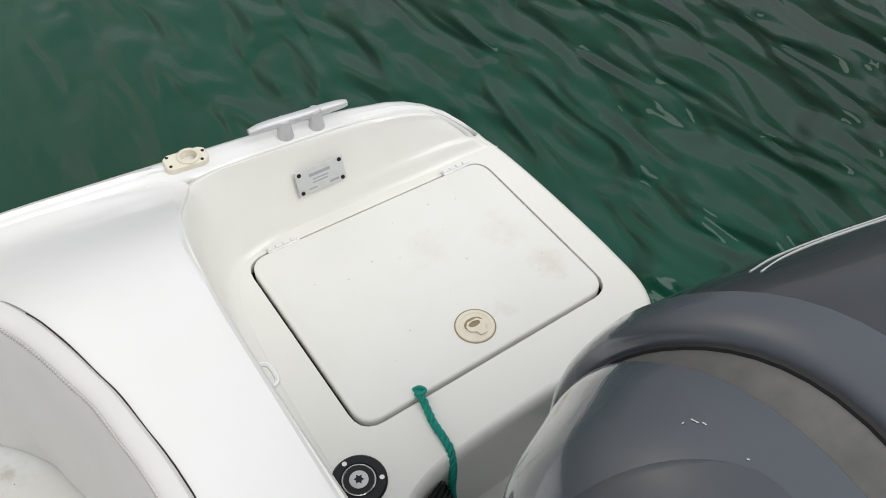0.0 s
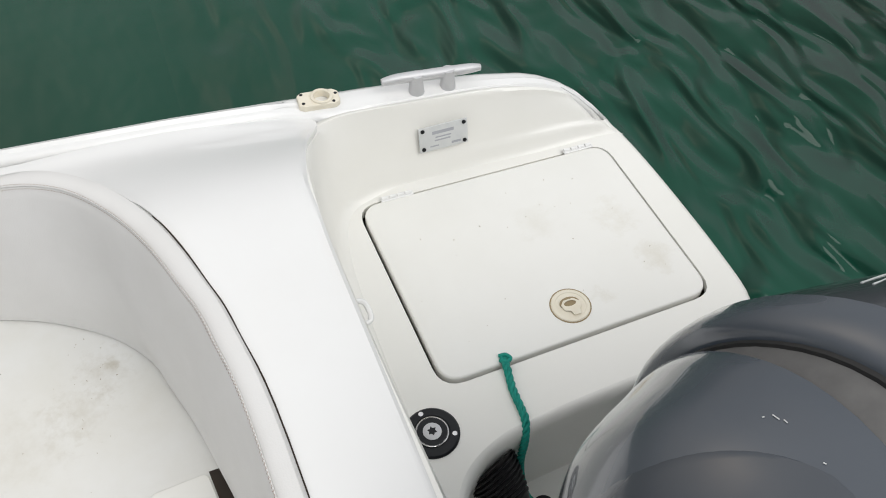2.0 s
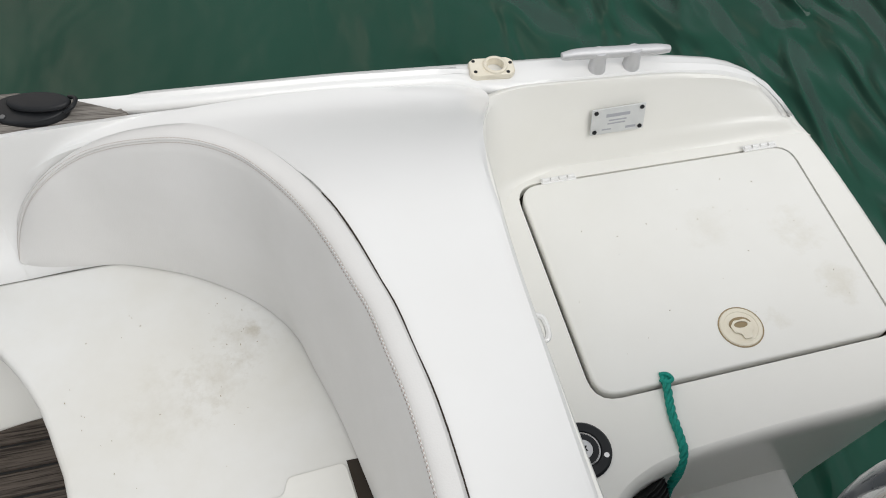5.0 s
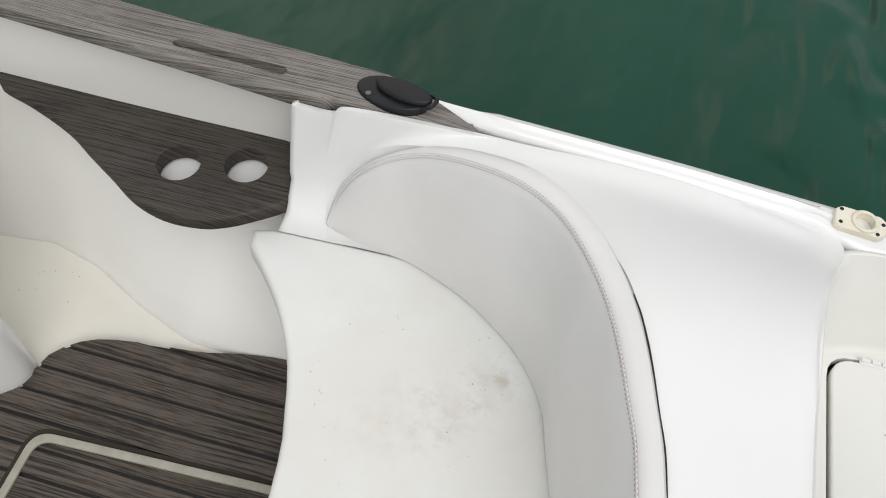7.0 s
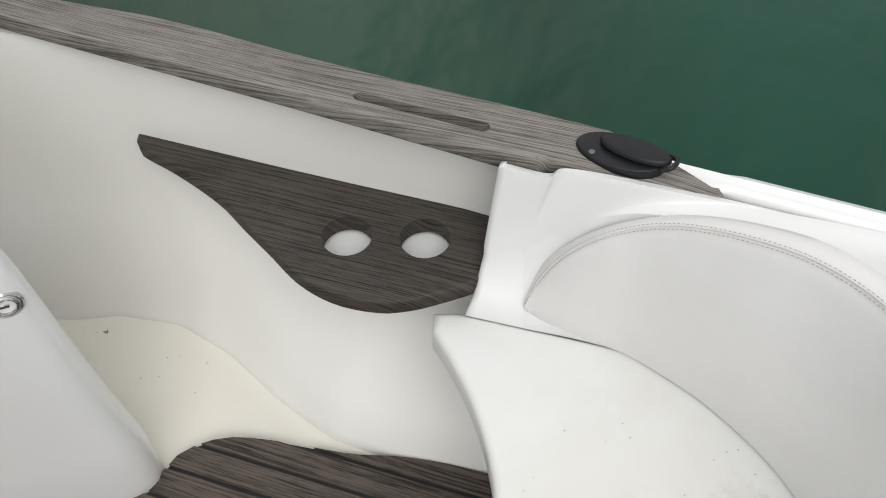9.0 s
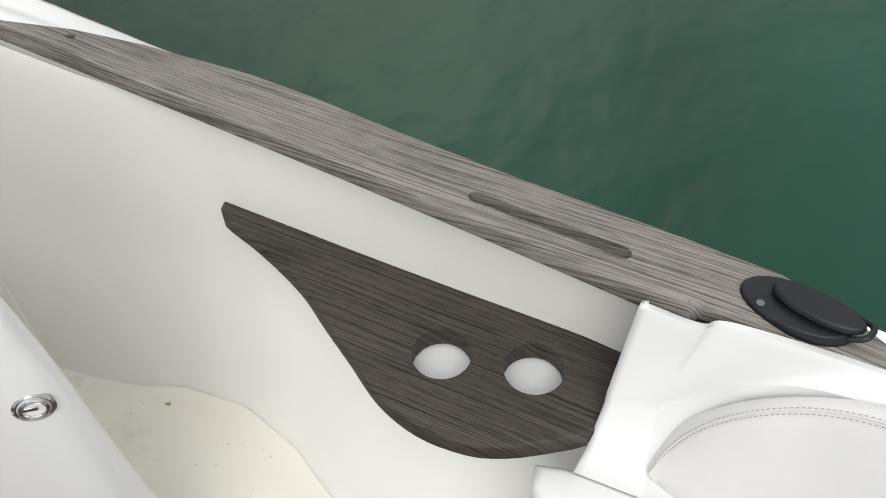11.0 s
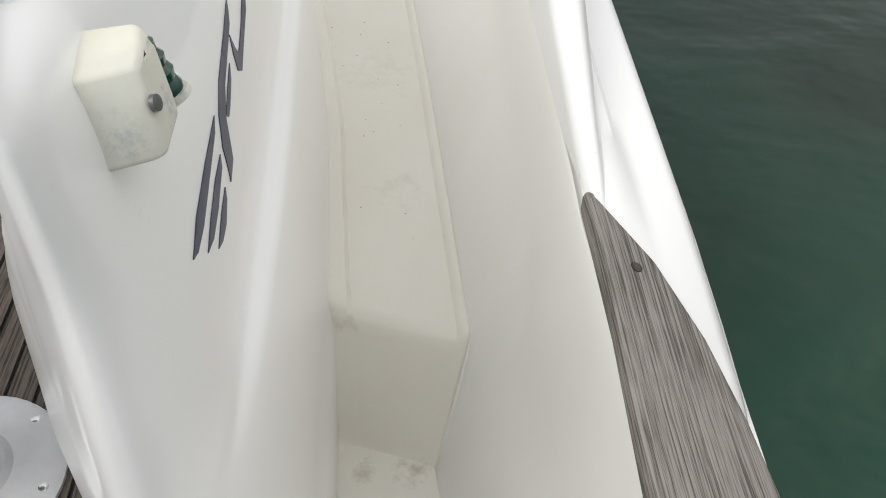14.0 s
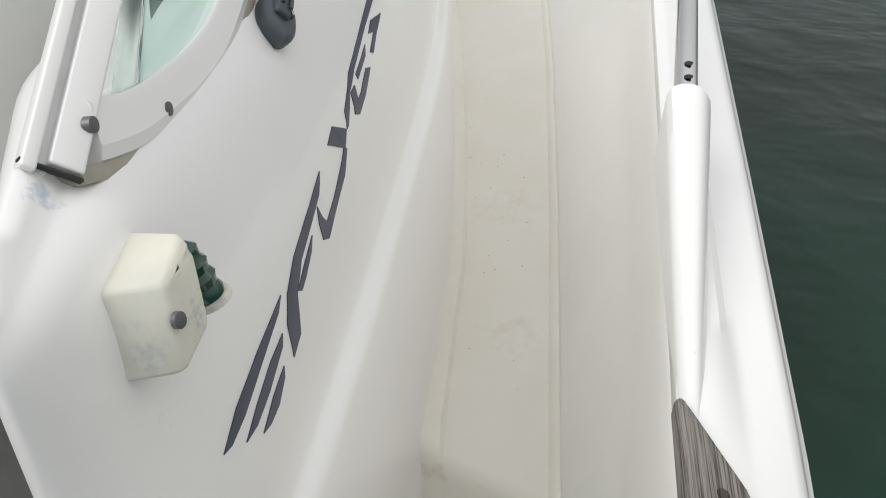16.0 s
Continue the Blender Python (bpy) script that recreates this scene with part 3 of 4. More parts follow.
for k in range(8):
    rows = [[(rows[i - 1][j] * .25 + rows[i][j] * .5 + rows[i + 1][j] * .25) if 0 < i < len(rows) - 1 else rows[i][j] for j in range(22)] for i in range(len(rows))]
shell(setting("platform_side_wall", grid(rows), LINER, "off-white moulded wall curving round the swim platform", "wall"), .004)

# splash well under the engine
setting("splash_well", box(.66, -1.75, -.15, 1.20, -.60, .10, .03), LINER, "grey-shaded splash well before the outboard engine", "engine well")
# ---- coaming round the seat and the aft deck band ----
PER = 7
base_c = spline([(-.147, -.140, .356), (-.065, -.137, .356), (-.050, -.1365, .356), (.02, -.132, .356), (.10, -.135, .355), (.20, -.165, .35), (.30, -.24, .35), (.38, -.33, .35), (.42, -.42, .35), (.45, -.52, .35), (.47, -.62, .35), (.49, -.76, .35), (.50, -1.0, .35), (.51, -1.7, .35)], PER)
outer_xy = [(-.137, -.078, .45), (-.088, -.068, .455), (-.074, -.064, .465), (-.030, -.055, .505), (.060, -.050, .558), (.160, -.062, 0), (.245, -.087, 0), (.377, -.185, 0), (.442, -.290, 0), (.482, -.42, 0), (.508, -.54, 0), (.527, -.70, 0), (.540, -.95, 0), (.552, -1.7, 0)]
outer_c = spline([(x, y, z or deck_z(x, y)) for x, y, z in outer_xy], PER)
rim_xy = [(-.127, -.053), (-.062, -.054), (-.042, -.055), (.03, -.042), (.15, -.021), (.27, -.003), (.45, .007), (.60, .004), (.705, -.006), (.750, -.044), (.695, -.20), (.670, -.38), (.672, -.70), (.686, -1.7)]
rim_c = spline([(x, y, ZG(x)[0] + (.008 if x < -.05 else .026 if x < .0 else .021 if x < .05 else .007 if x < .2 else -.003 if x < .3 else -.007) if y > -.03 or x < .04 else deck_z(x, y)) for x, y in rim_xy], PER)
NC = len(base_c)
mid1 = [a.lerp(b, .5) + Vector((0, 0, -.03)) for a, b in zip(base_c, outer_c)]
rows = [base_c, mid1, [p - Vector((0, 0, .02)) for p in outer_c], outer_c]
for a in (.08, .2, .35, .5, .65, .8, .9, .96):
    r = []
    for i, (p, q) in enumerate(zip(outer_c, rim_c)):
        v = p.lerp(q, a)
        f = ease((i - 3.5 * PER) / (2 * PER))
        v.z = v.z * (1 - f) + deck_z(v.x, v.y) * f + .003 * math.sin(math.pi * a)
        r.append(v)
    rows.append(r)
rows.append(rim_c)
away = [Vector((0, 1, 0)).lerp(Vector((q.x - p.x, q.y - p.y, 0)).normalized(), ease((i - 4 * PER) / PER)) for i, (p, q) in enumerate(zip(outer_c, rim_c))]
rows.append([q + a * .009 - Vector((0, 0, .004)) for q, a in zip(rim_c, away)])
rows.append([q + a * .014 - Vector((0, 0, .030)) for q, a in zip(rim_c, away)])
for k in range(2):
    rows = [[r[max(0, i - 1)] * .25 + r[i] * .5 + r[min(NC - 1, i + 1)] * .25 if 0 < i < NC - 1 else r[i] for i in range(NC)] for r in rows]
cbm = grid(rows)
# forward end face of the coaming beside the shelf, and the small step under the rail
ends = [r[0] for r in rows]
grid([ends, [p + Vector((.004, .010, -.002)) for p in ends], [p + Vector((.022, .070, -.006)) for p in ends]], bm=cbm)
shell(setting("coaming", cbm, GEL, "white coaming behind the seat and aft deck", "deck"), .004)

# ---- seat ----
seat = thing("stern_bench", "white moulded stern bench seat with brown stains", "bench")
so = curve([(.60, -1.7, 0), (.10, -1.7, 0), (.06, -1.1, 0), (.03, -.75, 0), (.008, -.54, 0), (-.013, -.455, 0), (-.042, -.37, 0), (-.090, -.287, 0), (-.150, -.215, 0), (-.192, -.175, 0), (-.199, -.155, 0), (-.188, -.141, 0), (-.15, -.134, 0), (.09, -.125, 0)], 60)
part("seat_top", plate_from([(p.x, p.y) for p in so] + [(.3, -.12), (.6, -.3)], .30, .355, bevel=.012), SEATM, seat)
sb = curve([(-.10, -.12, 0), (-.07, -.20, 0), (.0, -.30, 0), (.05, -.42, 0), (.08, -.7, 0), (.12, -1.1, 0), (.14, -1.7, 0)], 30)
part("seat_base", grid([[Vector((p.x, p.y, .31)) for p in sb], [Vector((p.x + .01, p.y, .15)) for p in sb], [Vector((p.x + .0, p.y, -.05)) for p in sb]]), GEL, seat)
part("access_panel", plate_from(rounded([(.05, -.615), (.315, -.598), (.325, -.572), (.412, -.566), (.445, -.80), (.46, -1.2), (.05, -1.2)], .012, 4), .353, .3605, bevel=.002), LINER, seat, "cream removable access panel")
part("gap", plate_from([(.414, -.563), (.437, -.563), (.49, -.95), (.462, -.95)], .350, .3562), DIRT, seat, "dark dirty gap beside the panel")
part("finger_hole", plate_from(disc(.115, -.612, .018), .351, .3562), DIRT, seat, "dark finger hole of the panel")

# ---- seat backrest cushion ----
back = thing("seat_backrest", "white vinyl wraparound backrest cushion with tan stitching", "cushion")
b_c = spline([(-.064, -.117, .378), (-.052, -.122, .370), (-.03, -.127, .364), (.0, -.131, .360), (.05, -.136, .358), (.095, -.143, .358), (.15, -.163, .358), (.22, -.196, .358), (.31, -.262, .358), (.366, -.338, .358), (.388, -.41, .358), (.412, -.49, .358), (.432, -.58, .358), (.455, -.72, .358), (.47, -1.0, .358), (.48, -1.7, .358)], PER)
s_c = spline([(-.064, -.115, .381), (-.055, -.103, .415), (-.038, -.093, .455), (-.012, -.089, .498), (.024, -.087, .538), (.068, -.086, .570), (.118, -.095, .600), (.182, -.116, .628), (.262, -.150, .652), (.332, -.205, .668), (.388, -.285, .680), (.426, -.365, .687), (.456, -.455, .689), (.480, -.55, .690), (.505, -.80, .690), (.520, -1.7, .690)], PER)
o_c = spline([(-.066, -.113, .379), (-.064, -.086, .400), (-.050, -.070, .440), (-.022, -.063, .480), (.020, -.058, .522), (.075, -.057, .560), (.135, -.066, .595), (.205, -.084, .623), (.290, -.118, .648), (.372, -.190, .665), (.430, -.280, .679), (.466, -.365, .687), (.492, -.455, .690), (.514, -.55, .691), (.540, -.80, .691), (.556, -1.7, .691)], PER)
NB = len(b_c)
rows = []
for i in range(NB):
    b_, s_, o_ = b_c[i], s_c[i], o_c[i]
    d = (o_ - b_)
    out = Vector((d.x, d.y, 0)).normalized() if Vector((d.x, d.y, 0)).length > 1e-4 else Vector((0, 1, 0))
    puff = min(1.0, (i + 2) / 14) * min(1.0, (s_.z - b_.z) / .30)
    bulge = (-out * .022 + Vector((0, 0, .006))) * puff
    rows.append([b_ + out * .05 * puff, b_ + out * .004, b_ + (s_ - b_) * .10 - out * .008 * puff, b_.lerp(s_, .35) + bulge, b_.lerp(s_, .7) + bulge * .8, b_.lerp(s_, .93) + bulge * .3 + Vector((0, 0, .002)), s_ + out * .002 - Vector((0, 0, .0012)),
                 s_.lerp(o_, .2) + Vector((0, 0, .004 * puff)), s_.lerp(o_, .55) + Vector((0, 0, .007 * puff)), s_.lerp(o_, .85) + Vector((0, 0, .004 * puff)), o_ - Vector((0, 0, .006 * puff)), o_ + out * .004 * puff - Vector((0, 0, .03 * puff)), o_ - Vector((0, 0, .10 * puff))])
cols = [[rows[i][k] for i in range(NB)] for k in range(len(rows[0]))]
for k in range(2):
    cols = [[c[i - 1] * .25 + c[i] * .5 + c[i + 1] * .25 if 0 < i < NB - 1 else c[i] for i in range(NB)] for c in cols]
part("cushion", grid(cols), VINYL, back)
part("piping", tube([s_c[i] + Vector((0, 0, .0006)) for i in range(0, NB, 2)], .0011, 6, 160), VINYL, back, "thin white piping along the seam")
for k, off in enumerate((.005, -.0035)):
    line = [s_c[i] + (b_c[i] - s_c[i]).normalized() * off * min(1, i / 6) + Vector((-.0006, -.0014, .0012)) for i in range(1, NB)]
    sbm = bmesh.new()
    dense = curve(line[::2] + [line[-1]], 700)
    for a in range(0, 698, 2):
        p, q = dense[a], dense[a + 1]
        d = (q - p).normalized()
        u = d.cross(Vector((0, 0, 1))).normalized() * .00045
        w = Vector((0, 0, .0005))
        vs = [sbm.verts.new(v) for v in (p - u, p + u, q + u, q - u, p - u + w, p + u + w, q + u + w, q - u + w)]
        for f in ((4, 5, 6, 7), (0, 1, 5, 4), (1, 2, 6, 5), (2, 3, 7, 6), (3, 0, 4, 7)):
            sbm.faces.new([vs[t] for t in f])
    part("stitching", sbm, THREAD, back, "row of tan stitches")
gap_in = [o_c[i] + Vector((0, 0, -.004)) for i in range(int(10.3 * PER), NB)]
gb = []
for i, p in enumerate(gap_in):
    t = (gap_in[min(i + 1, len(gap_in) - 1)] - gap_in[max(i - 1, 0)]).normalized()
    n_ = Vector((-t.y, t.x, 0))
    n_ = n_ if n_.x > 0 else -n_
    w = .0014 * math.sin(math.pi * min(1, .02 + i / 34)) + .0005
    gb.append([p - n_ * .0012, p + n_ * w])
for r in gb:
    r[1].z = deck_z(r[1].x, r[1].y) + .0045
    r[0].z = r[1].z - .001
part("gap_line", grid(gb), DIRT, back, "dark grimy gap behind the cushion")

# ---- teak rail cap ----
TZ = table([(-1.12, .654), (-.85, .626), (-.4, .611), (0, .604), (.17, .582)])
rail = thing("teak_rail", "grey weathered teak rail cap with a hand slot", "rail")
TRI = table([(-1.12, .0), (-.7, -.006), (-.2, -.03), (.17, -.02)])
ro = [(-1.098, -.006), (-.92, -.001), (-.70, -.006), (-.53, -.013), (-.37, -.022), (-.22, -.033), (-.10, -.042), (-.078, -.043), (-.066, -.028), (-.05, -.030), (.04, -.030), (.11, -.021), (.163, -.008), (.166, -.002), (.087, .03), (.0, .052), (-.15, .060), (-.33, .067), (-.5, .079), (-.65, .091), (-.76, .095), (-.842, .089), (-.93, .074), (-1.02, .047), (-1.085, .012), (-1.102, .002)]
a_, b_ = Vector((-.352, .015)), Vector((-.168, .004))
d_ = (b_ - a_).normalized()
n_ = Vector((-d_.y, d_.x))
slot = [tuple(b_ + .0108 * (math.cos(t) * d_ + math.sin(t) * n_)) for t in np.linspace(-math.pi / 2, math.pi / 2, 9)] + [tuple(a_ - .0108 * (math.cos(t) * d_ + math.sin(t) * n_)) for t in np.linspace(-math.pi / 2, math.pi / 2, 9)]
rbm = plate_from(rounded([(x, y + max(0.0, y - TRI(x)[0]) * TILT(x)[0] * 1.05) for x, y in ro], .006, 3), -.036, 0.0, holes=[slot], bevel=.010, crisp=True)
for v in rbm.verts:
    if v.co.z < -.02 and -.40 < v.co.x < -.12 and -.012 < v.co.y < .035:      # underside routed out round the slot
        v.co.z = -.018
    v.co.z += TZ(v.co.x)[0] - TILT(v.co.x)[0] * max(0.0, v.co.y - TRI(v.co.x)[0])
part("rail_cap", rbm, TEAK, rail)

for px, py in ((-1.000, .038),):
    part("plug", lathe([(.007, -.004), (.007, .0004), (.0065, .0008)], basis((px, py, TZ(px)[0] - TILT(px)[0] * (py - TRI(px)[0])), (1, 0, 0), (0, TILT(px)[0], 1)), 18), TEAK_DARK, rail, "dark round wooden plug")

# pop-up cleat on the rail's aft end
cleat = thing("popup_cleat", "black plastic oval pop-up fitting screwed to the teak rail", "deck fitting")
cz = .603
ov = [(.022 + .061 * math.cos(t), .006 + .033 * math.sin(t)) for t in np.linspace(0, 2 * math.pi, 33)[:-1]]
rot = lambda pts, a: [(.024 + (x - .024) * math.cos(a) - (y - .004) * math.sin(a), .004 + (x - .024) * math.sin(a) + (y - .004) * math.cos(a)) for x, y in pts]
part("base", plate_from(rot(ov, -.12), cz - .012, cz + .006, bevel=.004), BLACK, cleat)
ov2 = [(.040 + .050 * math.cos(t), .010 + .020 * math.sin(t)) for t in np.linspace(0, 2 * math.pi, 29)[:-1]]
part("flap", plate_from(rot(ov2, -.2), cz + .006, cz + .018, bevel=.006), BLACK, cleat)
part("loop", tube([(.084, .016, cz + .006), (.096, .004, cz + .012), (.092, -.012, cz + .012), (.078, -.016, cz + .006)], .0035, 8), BLACK, cleat)
scr = part("screw", lathe([(.0045, 0), (.0045, .0012), (.002, .0016)], Matrix.Translation((-.014, -.008, cz + .006)), 12), DULL, cleat, "small dull steel screw")

# ---- shelf with two cup holes ----
shelf = thing("cup_shelf", "dark oiled teak shelf with two round cup holes", "shelf")
sh = [(-.105, .075), (-.118, -.01), (-.133, -.072), (-.141, -.104), (-.196, -.148), (-.232, -.170), (-.270, -.184), (-.335, -.188), (-.402, -.170), (-.470, -.130), (-.530, -.095), (-.580, -.064), (-.632, -.040), (-.700, -.015), (-.765, .004), (-.782, .018), (-.785, .040), (-.768, .056), (-.5, .075)]
sh = [q for q in loop2(sh, 96)]
part("shelf_board", plate_from(sh, .366, .398, holes=[disc(-.357, -.079, .0395), disc(-.240, -.048, .0395)], bevel=.006, crisp=True), TEAK_DARK, shelf)
part("support", plate_from([(-.12, .05), (-.135, -.07), (-.20, -.12), (-.33, -.15), (-.46, -.10), (-.6, -.02), (-.7, .04)], .33, .3565), GEL, shelf, "white moulded ledge seen through the holes")

# ---- stern locker hatch ----
hatch = thing("stern_hatch", "off-white locker hatch with scuffs on the swim platform", "hatch")
part("lid", plate_from(rounded([(.806, -.111), (1.346, -.114), (1.356, -.529), (.818, -.546)], .042, 7), PZ - .02, PZ + .006, bevel=.005), HATCHM, hatch)
for hx in (.885, 1.29):
    h = part("hinge", box(hx - .034, -.115, PZ + .003, hx + .034, -.101, PZ + .0075, .0015), GEL, hatch, "white folded hinge")
    for k in range(4):
        part("knuckle", tube([(hx - .032 + k * .0165, -.108, PZ + .008), (hx - .019 + k * .0165, -.108, PZ + .008)], .0042, 8, 2), GEL, h)
latch = part("latch", lathe([(.036, PZ - .01), (.037, PZ + .006), (.035, PZ + .0085), (.029, PZ + .0085), (.028, PZ + .0075)], Matrix.Translation((1.092, -.473, 0))), IVORY, hatch, "yellowed ivory round pull latch")
part("ring_groove", plate_from(disc(1.092, -.473, .0385, 36), PZ + .004, PZ + .0068), STAIN, latch, "brown dirt ring round the latch")
part("recess", plate_from([(1.092 + .019 * math.cos(t), -.468 + .013 * math.sin(t)) for t in np.linspace(0, 2 * math.pi, 25)[:-1]], PZ + .0077, PZ + .0090), STAIN, latch, "dark recess of the latch")
part("pull", plate_from(rounded([(1.074, -.470), (1.082, -.461), (1.102, -.461), (1.111, -.471), (1.110, -.482), (1.104, -.487), (1.103, -.497), (1.088, -.497), (1.087, -.487), (1.076, -.482)], .004, 3), PZ + .009, PZ + .0108, holes=[[(1.092 + .012 * math.cos(t), -.470 + .006 * math.sin(t)) for t in np.linspace(0, 2 * math.pi, 17)[:-1]]], bevel=.0006), IVORY, latch)

# builder's plate
bp = thing("builders_plate", "small engraved metal builder's plate with four black screws", "plate")
pm = basis((1.005, -.0535, .437), (1, .03, 0), (0, -1, .22))
part("plate", box(-.052, -.028, -.002, .052, .028, .0012, .001, pm), PLATE, bp)
for sx, sy in ((-.044, .021), (.044, .021), (.044, -.021), (-.044, -.021)):
    part("screw", lathe([(.0042, 0), (.0042, .002), (.002, .003)], pm @ Matrix.Translation((sx, sy, .001)), 12), BLACK, bp, "black screw")
for k, (x0, x1, y0, hgt) in enumerate([(-.024, .022, .012, .007), (-.018, .016, .001, .003), (-.020, .014, -.006, .003), (.016, .036, -.019, .005), (-.03, -.012, -.018, .003)]):
    part("print_bar", box(x0, y0 - hgt / 2, .0012, x1, y0 + hgt / 2, .0016, 0, pm), PRINT, bp, "unreadable printed line")

# mooring cleat
mc = thing("mooring_cleat", "grey aluminium mooring cleat on the gunwale", "cleat")
CY = .002
part("bar", tube([(.898, CY + .004, .556), (.93, CY + .004, .556), (1.0, CY + .004, .549), (1.08, CY + .004, .541), (1.103, CY + .004, .538)], .0105, 12, 24, taper=lambda t: 1 - .35 * abs(2 * t - 1) ** 6), ALU, mc)
for px in (.968, 1.034):
    part("post", lathe([(.017, .0), (.0155, .012), (.0135, .03), (.0125, .048)], Matrix.Translation((px, CY + .002, ZG(px)[0] - .003)), 18), ALU, mc)

# rod holder base
rb = thing("rod_holder_base", "yellowed ivory plastic socket screwed to the gunwale", "deck fitting")
rm = Matrix.Translation((.775, .02, ZG(.775)[0] + .001)) @ pose(0, 0, 0, 0, 3, -3)
bmr = plate_from(rounded([(-.04, -.018), (-.03, -.023), (.03, -.023), (.04, -.015), (.04, .012), (.03, .020), (-.03, .020), (-.04, .012)], .008, 3), 0, .014, holes=[disc(.006, -.001, .0155, 24)], bevel=.003)
bmr.transform(rm)
part("flange", bmr, IVORY, rb)
part("socket", lathe([(.0155, -.03), (.0155, -.008), (.002, -.010)], rm @ Matrix.Translation((.006, 0, 0)), 20), IVORY, rb, "shaded inside of the socket")
part("collar", grid([[rm @ Vector((.006 + r * math.cos(t), -.001 + r * math.sin(t), z)) for t in np.linspace(0, 2 * math.pi, 29)[:-1]] for r, z in ((.0155, .012), (.0155, .017), (.018, .0185), (.021, .017), (.022, .012))], closed_u=True), IVORY, rb)
for sx, sy in ((-.031, .012), (-.031, -.014), (.034, .004), (.026, -.018)):
    part("screw", lathe([(.0032, .013), (.0032, .0148), (.001, .0152)], rm @ Matrix.Translation((sx, sy, 0)), 10), BLACK, rb)

# fuel filler cap
fc = thing("filler_cap", "black round deck filler cap with a star key slot", "filler cap")
fm = Matrix.Translation((.767, -.622, PZ - .004))
fl = part("flange", lathe([(.046, 0), (.046, .006), (.043, .009), (.030, .010), (.029, .007)], fm, 40), BLACK, fc)
part("ring", lathe([(.028, .005), (.0275, .0105), (.0262, .0112), (.0255, .0105)], fm, 36), STEEL, fc, "thin steel ring")
part("cap", lathe([(.0255, .004), (.0252, .0108), (.017, .0112)], fm, 32), BLACK, fc)
part("star_plate", lathe([(.0155, .010), (.0155, .0118), (.0145, .0124)], fm, 28), ALU, fc, "dull metal star plate")
star = [(.767 + (.0085 if k % 2 else .0052) * math.cos(math.pi * k / 6), -.622 + (.0085 if k % 2 else .0052) * math.sin(math.pi * k / 6)) for k in range(12)]
part("star_slot", plate_from(star, PZ + .0082, PZ + .0090), BLACK, fc)
for a in (100, 220, 335):
    part("screw", lathe([(.0042, .008), (.0042, .0105), (.0015, .0108)], fm @ Matrix.Translation((.037 * math.cos(radians(a)), .037 * math.sin(radians(a)), 0)), 12), STEEL, fc)

# green rope from under the hatch
rope = thing("rope", "teal-green braided rope trapped under the hatch", "rope")
rpts = [(.932, -.528, PZ + .004), (.930, -.549, PZ + .010), (.926, -.575, PZ + .006), (.922, -.60, PZ + .006), (.921, -.63, PZ + .006), (.919, -.655, PZ + .003), (.912, -.675, PZ - .025), (.906, -.682, .27), (.910, -.690, .21), (.922, -.70, .15), (.940, -.715, .13), (.965, -.74, .14), (.98, -.78, .16)]
center = curve(rpts, 90)
for k in range(3):
    strand = []
    for i, p in enumerate(center):
        a = i * .85 + k * 2.094
        t = (center[min(i + 1, 89)] - center[max(i - 1, 0)]).normalized()
        u = t.cross(Vector((0, .3, 1))).normalized()
        strand.append(p + .0036 * (math.cos(a) * u + math.sin(a) * t.cross(u)))
    part("strand", tube(strand, .0040, 6, 180), ROPE, rope)
part("knot", tube([(.926, -.528, PZ + .008), (.936, -.532, PZ + .013), (.942, -.541, PZ + .011), (.930, -.546, PZ + .014), (.924, -.538, PZ + .010)], .0038, 8, 24), ROPE, rope)

# rigging boot
boot = thing("rigging_boot", "black ribbed rubber rigging boot in the splash well", "cable boot")
rows = []
bp_ = curve([(.848, -.672, .27), (.858, -.694, .258), (.870, -.722, .242), (.878, -.750, .226)], 46)
for i, p in enumerate(bp_):
    r = (.054 - .030 * i / 45) * (1 + (.07 if i % 4 < 2 else -.05) * (i < 34))
    d = (bp_[min(i + 1, 45)] - bp_[max(i - 1, 0)]).normalized()
    u = d.cross(Vector((0, 0, 1))).normalized()
    w = d.cross(u)
    rows.append([p + r * (math.cos(a) * u + math.sin(a) * w) for a in np.linspace(0, 2 * math.pi, 25)[:-1]])
part("bellows", grid(rows, closed_u=True, caps=True), RUBBER, boot)
part("shaft", tube([(.876, -.742, .230), (.884, -.78, .21), (.898, -.86, .175), (.910, -.98, .14)], .019, 14), BLACK, boot, "glossy black cable sleeve")
part("drain", lathe([(.022, 0), (.022, .004), (.017, .005), (.016, .002)], basis((.955, -.715, .105), (1, .2, 0), (0, -.1, 1)), 22), BLACK, thing("drain_fitting", "small black drain fitting in the splash well", "drain"))

# grab handle before the engine
gh = thing("grab_handle", "bent stainless steel grab handle near the engine", "handle")
part("bar", tube([(.60, -1.06, .60), (.62, -1.04, .75), (.66, -1.015, .835), (.70, -.998, .85), (.74, -.993, .85), (.775, -.993, .85), (.802, -1.003, .85), (.820, -1.025, .85), (.826, -1.05, .845), (.82, -1.12, .83)], .0105, 12, 60), STEEL, gh)

# ---- outboard engine ----
eng = thing("outboard_engine", "blue-grey glossy outboard engine cowling with dusty air intake", "outboard engine")
EY = -1.12


def cowl_rows(stations, n=72, e=2.3):
    """Bowed hoops (x, half width, top, bottom) of the cowling; the sides sweep forward."""
    out = []
    for x, w, zt, zb, *more in stations:
        bend = more[0] if more else .062
        zc, h = (zt + zb) / 2, (zt - zb) / 2
        r = []
        for k in range(n):
            t = 2 * math.pi * k / n
            c, s = math.cos(t), math.sin(t)
            yy = math.copysign(abs(c) ** (2 / e), c) * w
            zz = math.copysign(abs(s) ** (2 / e), s) * h
            low = max(0.0, zt - .06 - zc - zz)
